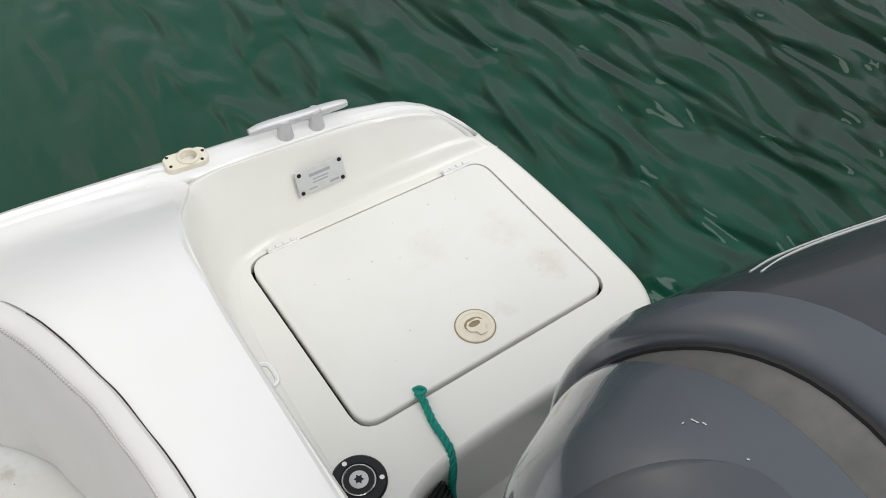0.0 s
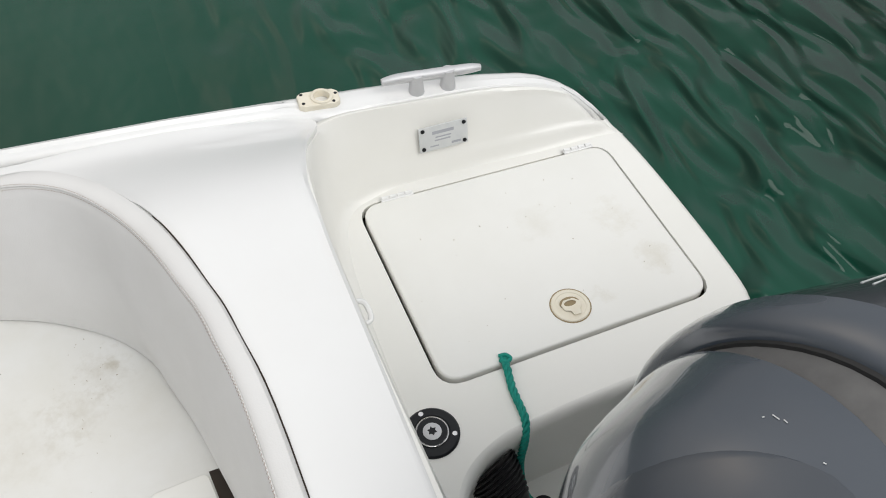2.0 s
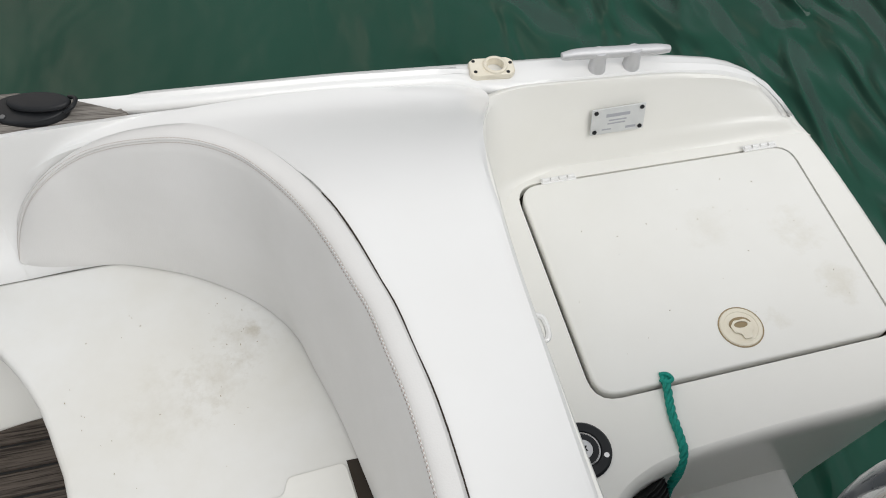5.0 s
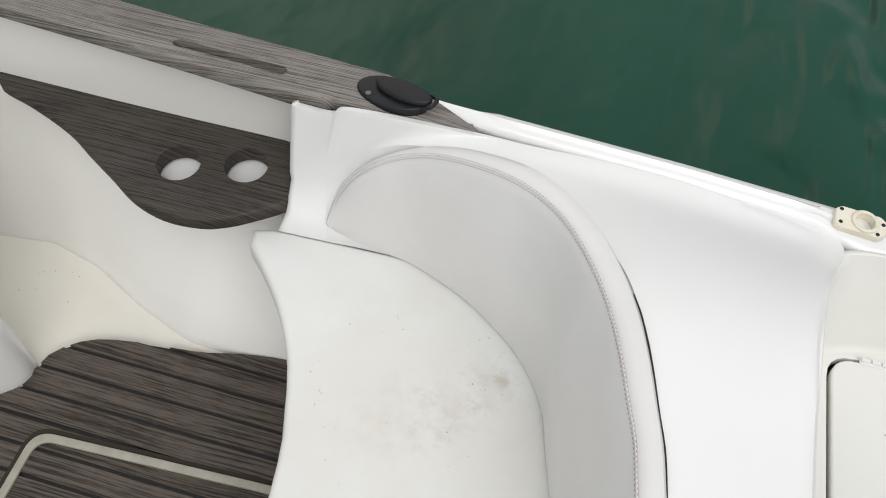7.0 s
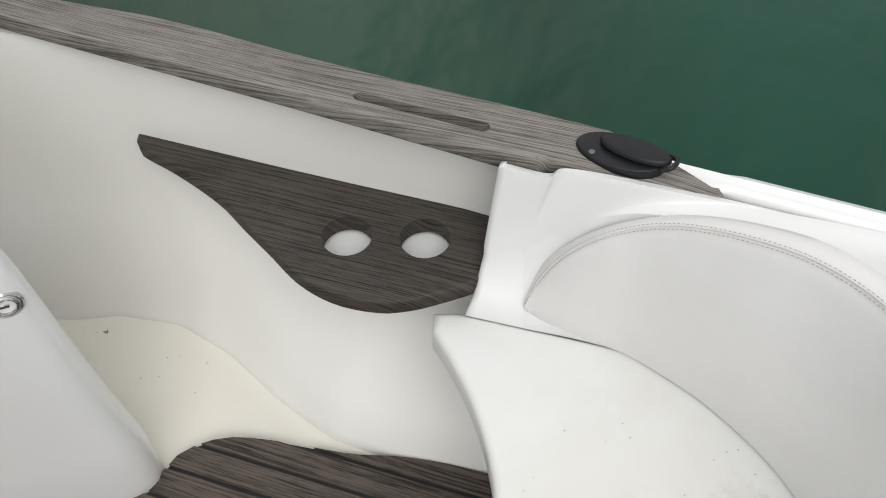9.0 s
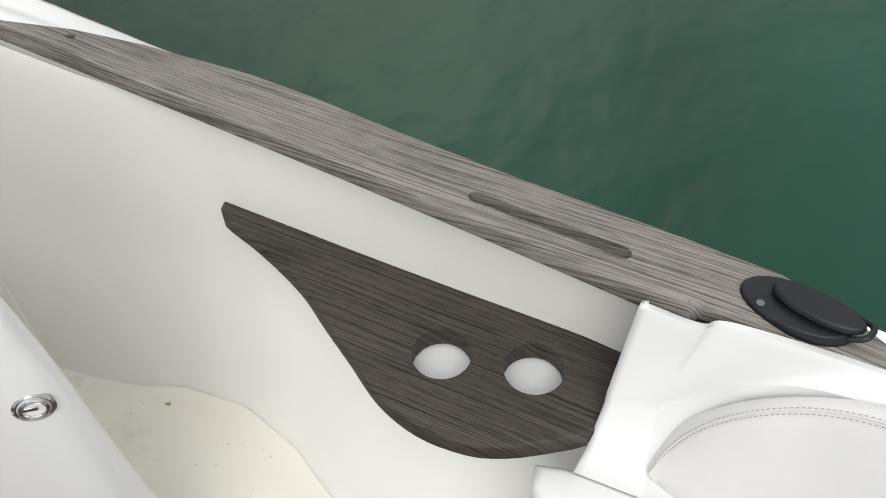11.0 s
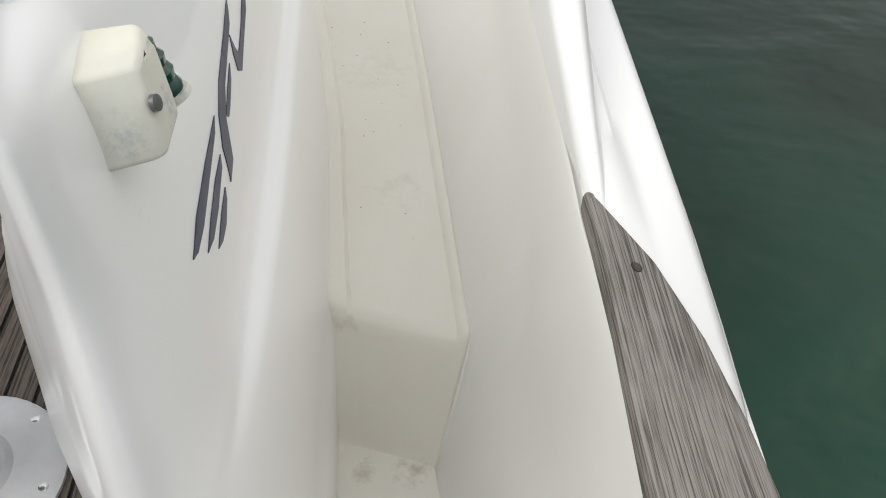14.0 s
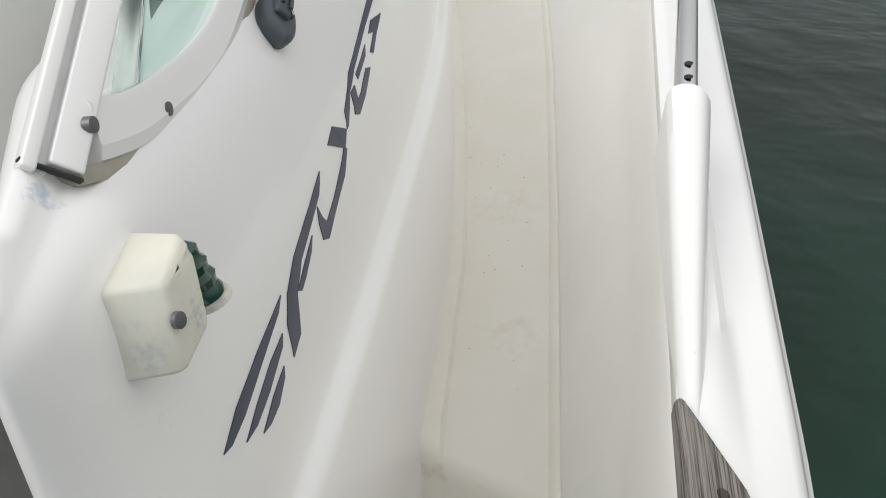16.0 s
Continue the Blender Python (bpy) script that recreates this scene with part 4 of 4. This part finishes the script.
            bow = -bend * (yy / .21) ** 2 + .10 * low
            r.append(Vector((x + bow, EY + yy, zc + zz)))
        out.append(r)
    return out


front = [(.68, .02, .66, .50), (.695, .06, .78, .45), (.735, .115, .90, .40), (.79, .165, .985, .36), (.85, .212, 1.032, .35, .058), (.915, .242, 1.053, .35, .046), (.938, .254, 1.057, .35, .038), (.946, .256, 1.056, .35, .034), (.952, .252, 1.048, .36, .034)]
intake = [(.90, .222, 1.040, .36), (.945, .230, 1.0545, .36), (.975, .242, 1.068, .36), (1.02, .246, 1.070, .36)]
lip = [(.978, .240, 1.064, .36), (.980, .2465, 1.0725, .35), (.984, .248, 1.0745, .35), (.992, .246, 1.072, .35)]
top = [(.983, .247, 1.070, .35), (.986, .256, 1.080, .34), (.995, .268, 1.088, .33), (1.012, .277, 1.096, .32), (1.036, .281, 1.100, .32)]
rear = [(1.034, .2795, 1.0985, .32), (1.07, .276, 1.098, .32), (1.16, .266, 1.088, .32), (1.32, .248, 1.062, .32), (1.50, .222, 1.01, .33), (1.66, .178, .925, .35), (1.74, .12, .82, .42), (1.765, .03, .68, .5)]
part("front_cover", grid(smooth_rows(cowl_rows(front), 44), closed_u=True, caps=True), COWL, eng)
part("air_intake", grid(smooth_rows(cowl_rows(intake), 12), closed_u=True, caps=True), COWL_MATT, eng, "dusty matt grey air intake band")
part("seal", grid(cowl_rows(lip), closed_u=True, caps=True), RUBBER, eng, "black rubber seal")
part("cowl_band", grid(smooth_rows(cowl_rows(top), 24), closed_u=True, caps=True), COWL, eng)
part("top_cowl", grid(smooth_rows(cowl_rows(rear), 50), closed_u=True, caps=True), COWL_DARK, eng, "dark glossy top cowl")
part("midsection", box(1.18, EY - .09, -.9, 1.52, EY + .09, .36, .03), COWL_DARK, eng)
part("clamp_bracket", box(.98, EY - .14, -.05, 1.22, EY + .14, .26, .02), COWL_MATT, eng)


def on_cowl(name, x, y, lift):
    """The point of a cowl part under (x, y)."""
    o = [c for c in eng.children if c.name.split(".")[0] == name][0]
    t = BVHTree.FromPolygons([v.co.copy() for v in o.data.vertices], [tuple(p.vertices) for p in o.data.polygons])
    hit, nor, _, _ = t.ray_cast(Vector((x, y, 2)), Vector((0, 0, -1)))
    return (hit or Vector((x, y, 1))) + Vector((0, 0, lift)), (nor or Vector((0, 0, 1)))


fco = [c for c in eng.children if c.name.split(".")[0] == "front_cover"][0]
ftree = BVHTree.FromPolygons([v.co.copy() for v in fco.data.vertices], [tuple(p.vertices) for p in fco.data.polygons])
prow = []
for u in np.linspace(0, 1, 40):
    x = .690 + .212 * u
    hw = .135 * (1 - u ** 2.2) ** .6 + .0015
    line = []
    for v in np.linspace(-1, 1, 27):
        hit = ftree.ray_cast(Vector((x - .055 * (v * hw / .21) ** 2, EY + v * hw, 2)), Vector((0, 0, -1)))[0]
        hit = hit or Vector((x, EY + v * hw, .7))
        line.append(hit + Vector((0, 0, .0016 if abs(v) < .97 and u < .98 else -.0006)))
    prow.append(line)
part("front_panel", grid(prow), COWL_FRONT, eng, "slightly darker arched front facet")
for k in range(2):
    part("side_stripe", tube([on_cowl("top_cowl", 1.05 + .045 * t, -.945 - .010 * k + .010 * math.sin(t), .0)[0] for t in range(6)], .0012, 6), PLATE, eng, "thin pale stripe")
for sx, sy, a, l in ((.893, -1.035, -.5, .0035), (.896, -1.042, -.9, .002), (.886, -1.030, 1.4, .0010), (.897, -1.085, .3, .0012)):
    p_, n_ = on_cowl("front_cover", sx, sy, .0006)
    part("scratch", box(-l, -.0005, 0, l, .0005, .0004, 0, basis(p_, (math.cos(a) * .4, math.sin(a) - 1, 0), n_)), PLATE, eng, "pale worn paint scratch")
p_, n_ = on_cowl("top_cowl", 1.16, -1.09, .0)
part("emblem", plate_from([(.05 * math.cos(t), .03 * math.sin(t)) for t in np.linspace(0, 2 * math.pi, 29)[:-1]], -.004, .003), GEL, eng, "white plain emblem patch").matrix_local = basis(p_, (1, -.4, 0), n_ if n_.z > 0 else -n_)

# hook beside the platform
hk = thing("hook_eye", "small white plastic eye at the foot of the deck band", "deck fitting")
part("eye", tube([(.676, -.532, .645), (.690, -.534, .641), (.695, -.541, .637), (.696, -.556, .633), (.692, -.564, .631), (.678, -.566, .631)], .0042, 8, 24), GEL, hk)
part("back_plate", box(.670, -.571, .622, .680, -.526, .652, .003), GEL, hk)
part("slot", box(.680, -.558, .630, .682, -.540, .644, 0), DIRT, hk, "dark slot behind the eye")

# ---- ring pull on the console ----
ring = thing("ring_pull", "small round stainless ring latch in the console", "latch")
con = bpy.data.objects["console_moulding"]
bvh = BVHTree.FromPolygons([v.co.copy() for v in con.data.vertices], [tuple(p.vertices) for p in con.data.polygons])
rp, rn, _, _ = bvh.ray_cast(Vector((-.041, -.663, 1.332)), (Vector((-.578, -.452, .655)) - Vector((-.041, -.663, 1.332))).normalized())
rn = rn if rn.x > 0 else -rn
rgm = basis(rp + rn * .003, (1, -.6, 0), rn)
part("cup", lathe([(.022, -.004), (.0225, .001), (.020, .003), (.0175, .002), (.016, -.004), (.004, -.005)], rgm, 26), STEEL, ring)
part("cup_floor", lathe([(.0155, -.0045), (.0155, -.0025), (.003, -.002)], rgm, 22), DULL, ring, "dark inside of the cup")
part("tongue", box(-.012, -.003, -.002, .004, .003, .003, .001, rgm), STEEL, ring)
part("ring", grid([[rgm @ Vector(((.0135 + .0022 * math.cos(b)) * math.cos(a), (.0135 + .0022 * math.cos(b)) * math.sin(a), .003 + .0022 * math.sin(b))) for b in np.linspace(0, 2 * math.pi, 9)[:-1]] for a in np.linspace(0, 2 * math.pi, 27)[:-1]], closed_u=True, closed_v=True), STEEL, ring)

# ---- nav light ----
nl = thing("navigation_light", "chalky cream starboard navigation light with green lens", "navigation light")


def on_console(x, z, lift=0.0):
    hit, nor, _, _ = bvh.ray_cast(Vector((x, .3, z)), Vector((0, -1, 0)))
    if hit is None:
        return Vector((x, -.42, z)), Vector((0, 1, 0))
    if nor.y < 0:
        nor = -nor
    return hit + nor * lift, nor


KNOBS = dict(top_fwd=(-.8795, -.423, .966), top_aft=(-.817, -.420, .9645), low_aft=(-.796, -.407, .912), low_out=(-.806, -.3695, .917), toe=(-.841, -.366, .927), brow=(-.866, -.381, .966), crown=(-.870, -.390, .975), ridge=(-.824, -.382, .971), ridge_out=(-.836, -.379, .965))
K = {k: Vector(v) + Vector((.012, .008, .0115)) for k, v in KNOBS.items()}
hbm = bmesh.new()
for v in K.values():
    hbm.verts.new(v)
for k in ("top_fwd", "top_aft", "low_aft", "low_out", "toe"):
    hbm.verts.new(K[k] + Vector((-.006, -.022, -.008)))
bmesh.ops.convex_hull(hbm, input=hbm.verts)
bmesh.ops.delete(hbm, geom=[v for v in hbm.verts if not v.link_faces], context="VERTS")
bmesh.ops.dissolve_limit(hbm, angle_limit=radians(7), verts=hbm.verts, edges=hbm.edges)
bmesh.ops.bevel(hbm, geom=hbm.edges[:], offset=.0035, segments=3, profile=.5, affect="EDGES")
part("housing", hbm, CHALK, nl)
fn_ = (K["toe"] - K["low_out"]).cross(K["ridge_out"] - K["low_out"]).normalized()
fn_ = fn_ if fn_.y > 0 else -fn_
l0, l1 = Vector((-.862, -.389, .970)), Vector((-.862, -.372, .930))
la = (l0 - l1).normalized()
part("lens", lathe([(.004, -.0245), (.0105, -.023), (.0125, -.016), (.0108, -.011), (.0130, -.005), (.0110, .0), (.0130, .006), (.0108, .011), (.0120, .017), (.006, .0235)], basis((l0 + l1) / 2, fn_, la), 24), GREEN, nl, "ribbed green glass lens")
part("lens_foot", lathe([(.011, -.004), (.0138, -.003), (.0142, .0), (.0134, .0022), (.009, .003)], basis(l1 + Vector((-.001, .0005, -.001)), fn_, la), 24), CHALK, nl, "chalky foot under the lens")
part("base_gasket", plate_from([(.001 * a, .001 * b) for a, b in ((-36, -30), (30, -38), (41, -6), (32, 26), (-30, 30), (-48, 0))], -.004, .001), DULL, nl, "thin dark gasket round the base").matrix_local = basis(on_console(-.842, .944)[0], (-1, 0, .1), on_console(-.842, .944)[1])
part("screw", lathe([(.0055, -.002), (.0054, .0012), (.003, .0018)], basis(Vector((-.805, -.3620, .9625)) - fn_ * .0035, la, fn_), 14), DULL, nl)

# ---- decal strokes on the cabin side ----
dec = thing("side_decal", "faded navy angular stripe decal on the white cabin side", "decal")


def stroke(outline):
    """A flat film with an (x, z) outline laid on the console side."""
    b = plate_from(outline, .0, .001)
    for _ in range(2):
        bmesh.ops.subdivide_edges(b, edges=[e for e in b.edges if e.calc_length() > .02], cuts=1)
    for v in b.verts:
        lift = .0040 if v.co.z < .0005 else .0050
        v.co = on_console(v.co.x, v.co.y, lift)[0]
    part("stroke", b, DECAL, dec)


stroke([(-.837, .798), (-.872, .810), (-.929, .8165), (-.994, .820), (-.981, .811), (-.926, .8015), (-.881, .793), (-.851, .7925)])
stroke([(-.871, .7725), (-.901, .781), (-.944, .789), (-.979, .7895), (-.973, .7795), (-.929, .769), (-.8945, .7665)])
stroke([(-.901, .749), (-.934, .759), (-.967, .762), (-.964, .751), (-.942, .740), (-.918, .7415)])
stroke([(-.9925, .7475), (-.9925, .787), (-1.007, .810), (-1.039, .827), (-1.085, .837), (-1.148, .848), (-1.131, .832), (-1.090, .821), (-1.054, .812), (-1.028, .7925), (-1.018, .754)])
stroke([(-1.031, .794), (-1.057, .803), (-1.092, .812), (-1.082, .801), (-1.056, .790), (-1.040, .7865)])
stroke([(-1.120, .826), (-1.129, .807), (-1.139, .795), (-1.176, .8025), (-1.219, .817), (-1.233, .825), (-1.244, .818), (-1.220, .799), (-1.1805, .789), (-1.137, .7755), (-1.120, .786), (-1.116, .807)])
stroke([(-1.188, .8535), (-1.215, .860), (-1.254, .836), (-1.2385, .8215)])
stroke([(-1.256, .8345), (-1.263, .852), (-1.314, .872), (-1.407, .885), (-1.473, .8935), (-1.55, .900), (-1.56, .892), (-1.492, .886), (-1.422, .879), (-1.333, .8665), (-1.296, .857), (-1.264, .8345)])
stroke([(-1.299, .856), (-1.296, .831), (-1.3135, .8215), (-1.349, .8265), (-1.393, .842), (-1.375, .849), (-1.333, .839), (-1.317, .839), (-1.319, .855)])
stroke([(-1.333, .8615), (-1.399, .8675), (-1.386, .859), (-1.336, .8535)])
stroke([(-1.424, .8695), (-1.451, .8755), (-1.498, .866), (-1.455, .8575), (-1.421, .847), (-1.409, .854), (-1.445, .8635)])

# ---- windscreen ----
ws = thing("windscreen", "white framed curved windscreen with greenish glass and screws", "windscreen")
fn = Vector((-.03, .97, .22)).normalized()
low = curve([(-.872, -.4495, 1.016), (-.909, -.447, 1.000), (-.953, -.445, .986), (-.999, -.445, .978), (-1.057, -.445, .972), (-1.118, -.447, .973), (-1.169, -.451, .983), (-1.208, -.455, .994), (-1.30, -.463, 1.03), (-1.42, -.475, 1.09)], 44)
wide = table([(0, .043), (.35, .041), (.7, .040), (1, .036)])
rows = []
for i, p in list(enumerate(low))[2:]:
    t = (low[min(i + 1, 43)] - low[max(i - 1, 0)]).normalized()
    u = fn.cross(t).normalized()
    u = -u if u.z < 0 else u
    w = wide(i / 43)[0]
    rows.append([p - fn * .022 - u * .001, p - fn * .002, p + fn * .001 + u * .002, p + fn * .0035 + u * .012, p + fn * .0026 + u * .014, p + fn * .001 + u * (w - .004), p - fn * .001 + u * (w - .001), p - fn * .010 + u * w, p - fn * .022 + u * w])
part("lower_rail", grid(rows, closed_u=True, caps=True), GEL, ws)
srows = []
for i, p in enumerate(low):
    srows.append([p - fn * .001 + Vector((0, 0, .001)), p + fn * .0025 - Vector((0, 0, .006)), p + fn * .003 - Vector((0, 0, .012)), p - fn * .02 - Vector((0, 0, .014)), p - fn * .02])
part("seal", grid(srows, closed_u=True, caps=True), TRIM, ws, "grimy beige sealing strip")
up = Vector((-.111, -.016, .058)).normalized()
sidew = Vector((.028, -.0235, .015)).normalized()
pn = up.cross(sidew).normalized()
pn = -pn if pn.y < 0 else pn
for nm_, a, b, hgt in (("inner_post", .000, .0225, .004), ("post_groove", .022, .031, -.003), ("outer_post", .030, .0400, .004)):
    m_ = basis(Vector((-.879, -.4495, 1.013)) + sidew * (a + b) / 2, up, pn)
    w = (b - a) / 2
    part(nm_, box(-.002, -w, -.012, .62, w, hgt, .002 if hgt > 0 else 0, m_), GEL if hgt > 0 else PLATE, ws)
part("post_foot", box(-.0030, -.020, -.004, -.001, .020, .002, .0005, basis(Vector((-.879, -.4495, 1.013)) + sidew * .020, up, pn)), RUBBER, ws, "black rubber foot of the posts")
for p in ((-.902, -.454, 1.030), (-.996, -.4495, .9915)):
    part("screw", lathe([(.0060, -.004), (.0056, .0018), (.002, .0024)], basis(Vector(p) + fn * .003, (1, 0, 0), fn), 14), DULL, ws, "dull grey screw")
gl = [low[i] - fn * .010 + Vector((0, 0, .03)) for i in range(5, 44, 3)]
gb = grid([gl, [p + up * .30 + Vector((-.02, -.02, .05)) for p in gl]])
gob = part("pane", gb, GLASS, ws, "greenish glass pane")
shell(gob, .005)
gob.visible_shadow = False

# grey lever below the windscreen
lv = thing("grey_lever", "dark grey plastic swivel lever under the windscreen", "fitting")
c0 = on_console(-1.208, .966)[0]
km = basis(c0, (-1, 0, .35), on_console(-1.208, .966)[1]) @ Matrix.Scale(.82, 4)
kb = plate_from(loop2([(-.032, -.010), (-.020, -.022), (.006, -.026), (.034, -.018), (.044, .004), (.030, .022), (.000, .024), (-.022, .012)], 40), .0, .026, bevel=.008)
kb.transform(km)
part("knuckle", kb, GREY_BLUE, lv)
arm = box(-.012, -.010, .018, .30, .012, .034, .004, km @ pose(.012, .004, 0, 0, -6, 8))
part("arm", arm, GREY_BLUE, lv)
for k in (-1, 1):
    part("arm_rib", box(.0, -.0025, .033, .28, .0025, .038, .001, km @ pose(.014, .004 + .006 * k, 0, 0, -6, 8)), GREY_BLUE, lv)
part("pin", lathe([(.0055, 0), (.0055, .004), (.003, .005)], km @ Matrix.Translation((.012, -.008, .026)), 14), RUBBER, lv)
part("pin_head", lathe([(.0022, 0), (.0020, .0015)], km @ Matrix.Translation((.013, -.009, .031)), 10), STEEL, lv)

# ---- side rail in its moulded socket ----
hump = []
for t in np.linspace(0, 1, 30):
    x = -1.06 - .525 * t
    zg, yi = ZG(x)[0], YI(x)[0] - .012 * t
    h = zg - .004 + .106 * t ** 1.25
    w = .030 + .038 * t
    fall = zg - TILT(x)[0] * w - .022
    hump.append(curve([(x, yi + .001, zg - .03), (x, yi + .001, h - .028 - .01 * t), (x, yi + .05 * w, h - .012), (x, yi + .20 * w, h - .003), (x, yi + .42 * w, h), (x, yi + .65 * w, h - .003), (x, yi + .84 * w, h - .012 - .004 * t), (x, yi + .97 * w, h - .020 - .022 * t), (x, yi + 1.1 * w, fall)], 24))
hb = grid(hump)
hb.faces.new([v for v in list(hb.verts)[-24:]])
setting("rail_socket", hb, GEL, "white moulded socket of the side rail", "deck moulding")
sr = thing("side_rail", "stainless steel side rail tube with two rivet holes", "rail")
part("tube", tube([(-1.573, .0185, .7420), (-1.68, .024, .754), (-1.95, .040, .775), (-2.4, .060, .81), (-3.4, .06, .92)], .0165, 16, 40), STEEL, sr)
for x in (-1.605, -1.640):
    part("rivet_hole", lathe([(.0062, 0), (.0062, .0012)], basis((x, .0205 - .05 * (x + 1.6), .7625 - .11 * (x + 1.6)), (1, 0, 0), (0, -.15, 1)), 14), BLACK, sr)

# ---- helm seat on its pedestal ----
hs = thing("helm_seat", "white moulded helm seat back on a grey round pedestal", "helm seat")
PX, PY = -1.165, -.915
bs = part("base_plate", lathe([(.165, -.02), (.165, -.012), (.155, -.006), (.085, .004), (.075, .016)], Matrix.Translation((PX, PY, 0)), 48), ALU, hs, "scuffed pale grey base plate")
for a in range(0, 360, 60):
    part("bolt", lathe([(.010, 0), (.010, .004), (.006, .006)], Matrix.Translation((PX + .14 * math.cos(radians(a + 20)), PY + .14 * math.sin(radians(a + 20)), -.009)), 14), STEEL, bs)
part("post", lathe([(.064, .0), (.060, .02), (.057, .05), (.056, .38), (.062, .39), (.064, .43)], Matrix.Translation((PX, PY, 0)), 36), GREY, hs)
part("collar", lathe([(.075, .42), (.082, .43), (.082, .46), (.07, .47)], Matrix.Translation((PX, PY, 0)), 36), CHALK, hs)
sbm = lathe([(.08, .455), (.17, .462), (.225, .480), (.258, .52), (.272, .60), (.280, .75), (.284, 1.0), (.282, 1.2), (.27, 1.27), (.22, 1.30), (.05, 1.31)], None, 48)
for v in sbm.verts:
    v.co.x *= .95
sbm.transform(Matrix.Translation((PX - .06, PY - .06, 0)))
part("shell", sbm, VINYL, hs)

# ---- dirt and stains that lie on surfaces ----
dbm = bmesh.new()
rng = random.Random(5)


def fleck(x, y, z, s, a):
    l, w = s, s * rng.uniform(.12, .45)
    q = [(-l, -w), (0, -w * 1.3), (l, 0), (0, w)]
    lo = [dbm.verts.new((x + u * math.cos(a) - v * math.sin(a), y + u * math.sin(a) + v * math.cos(a), z)) for u, v in q]
    hi = [dbm.verts.new((v.co.x, v.co.y, z + .0012)) for v in lo]
    dbm.faces.new(hi)
    for k in range(4):
        dbm.faces.new((lo[k], lo[(k + 1) % 4], hi[(k + 1) % 4], hi[k]))


for k in range(46):
    x = rng.uniform(-1.19, -1.05) if k < 24 else rng.uniform(-1.15, -.66)
    fy, fz = FOOT(x)
    fleck(x, rng.uniform(fy - .16, fy - .06) if k % 3 else fy - .05, fz + .0055, rng.uniform(.0007, .0019) if k % 9 else .005, rng.uniform(0, 6))
for k in range(26):
    x = rng.uniform(-2.6, -1.45)
    fy, fz = FOOT(x)
    fleck(x, fy - .06 - rng.random() * .17, fz + .0005, rng.uniform(.0008, .0022), rng.uniform(0, 6))
for k in range(40):
    y = rng.uniform(-.30, -.15)
    fleck(-1.226 + .34 * (y + .2875) + rng.uniform(-.004, .010), y, -.0872, rng.uniform(.0015, .006), 1.25 + rng.uniform(-.3, .3))
for k in range(34):
    fleck(rng.uniform(.0, .34), rng.uniform(-.55, -.22), .3556, rng.uniform(.0006, .0016), rng.uniform(0, 6))
for k in range(22):
    fleck(rng.uniform(.84, 1.32), rng.uniform(-.52, -.14), PZ + .0062, rng.uniform(.0006, .0015), rng.uniform(0, 6))
me = bpy.data.meshes.new("leaf_debris")
dbm.to_mesh(me)
dbm.free()
me.materials.append(STAIN)
dirt = tagged(new("leaf_debris", me), "scattered brown leaf bits and grit on the pale decks", "debris", kind="stuff")

# ---- plain port side that closes the boat behind the camera ----
setting("port_side", box(-3.8, -2.34, -.5, .75, -2.20, .62, .03), GEL, "plain white port side of the boat", "boat hull")
setting("cockpit_sole", box(-3.0, -2.2, -.12, .7, -.10, -.075, 0), CREAM, "cream cockpit sole under the teak", "floor")

# ---- teak cockpit floor ----
fb = [(-2.6, -1.3), (-1.75, -.90), (-1.05, -.60), (-.80, -.515), (-.705, -.462), (-.645, -.388), (-.622, -.325), (-.562, -.277), (-.473, -.255), (-.331, -.238), (-.245, -.217), (-.135, -.203), (.12, -.196)]
fpoly = [(p.x, p.y) for p in curve([(*p, 0) for p in fb], 90)] + [(.12, -2.1), (-2.6, -2.1)]
HX0, HY0 = -.575, -.478                    # hatch corner


def strip(poly, a, b):
    """The part of a plan polygon between y = a and y = b."""
    for lim, keep in ((a, 1), (b, -1)):
        out = []
        for i in range(len(poly)):
            p, q = poly[i - 1], poly[i]
            dp, dq = (p[1] - lim) * keep, (q[1] - lim) * keep
            if (dp >= 0) != (dq >= 0):
                t = dp / (dp - dq)
                out.append((p[0] + (q[0] - p[0]) * t, lim))
            if dq >= 0:
                out.append(q)
        poly = out
        if len(poly) < 3:
            return []
    clean = [p for i, p in enumerate(poly) if (Vector(p) - Vector(poly[i - 1])).length > 1e-4]
    return clean


floor = tagged(link_mesh("floor", plate_from(fpoly, -.044, -.027), CAULK), "worn teak plank cockpit floor with black caulking", "floor", kind="structure")
y = -.196
while y > -2.0:
    pl = strip(fpoly, y - .050, y - .004)
    if len(pl) > 2:
        part("plank", plate_from(pl, -.027, -.020), TEAK_FLOOR, floor)
    y -= .054
fh = thing("floor_hatch", "teak floor hatch with pale plastic trim", "floor hatch")
hp = rounded([(HX0, HY0), (.30, HY0 + .045), (.30, -1.2), (HX0, -1.2)], .05, 8)
part("gap", plate_from(hp, -.022, -.0188, holes=[rounded([(HX0 + .009, HY0 - .009), (.29, HY0 + .036), (.29, -1.19), (HX0 + .009, -1.19)], .045, 8)]), DIRT, fh)
part("trim", plate_from(rounded([(HX0 + .010, HY0 - .010), (.28, HY0 + .034), (.28, -1.18), (HX0 + .010, -1.18)], .045, 8), -.022, -.014, holes=[rounded([(HX0 + .026, HY0 - .026), (.26, HY0 + .016), (.26, -1.16), (HX0 + .026, -1.16)], .034, 8)], bevel=.002), TRIM, fh, "pale plastic hatch trim")
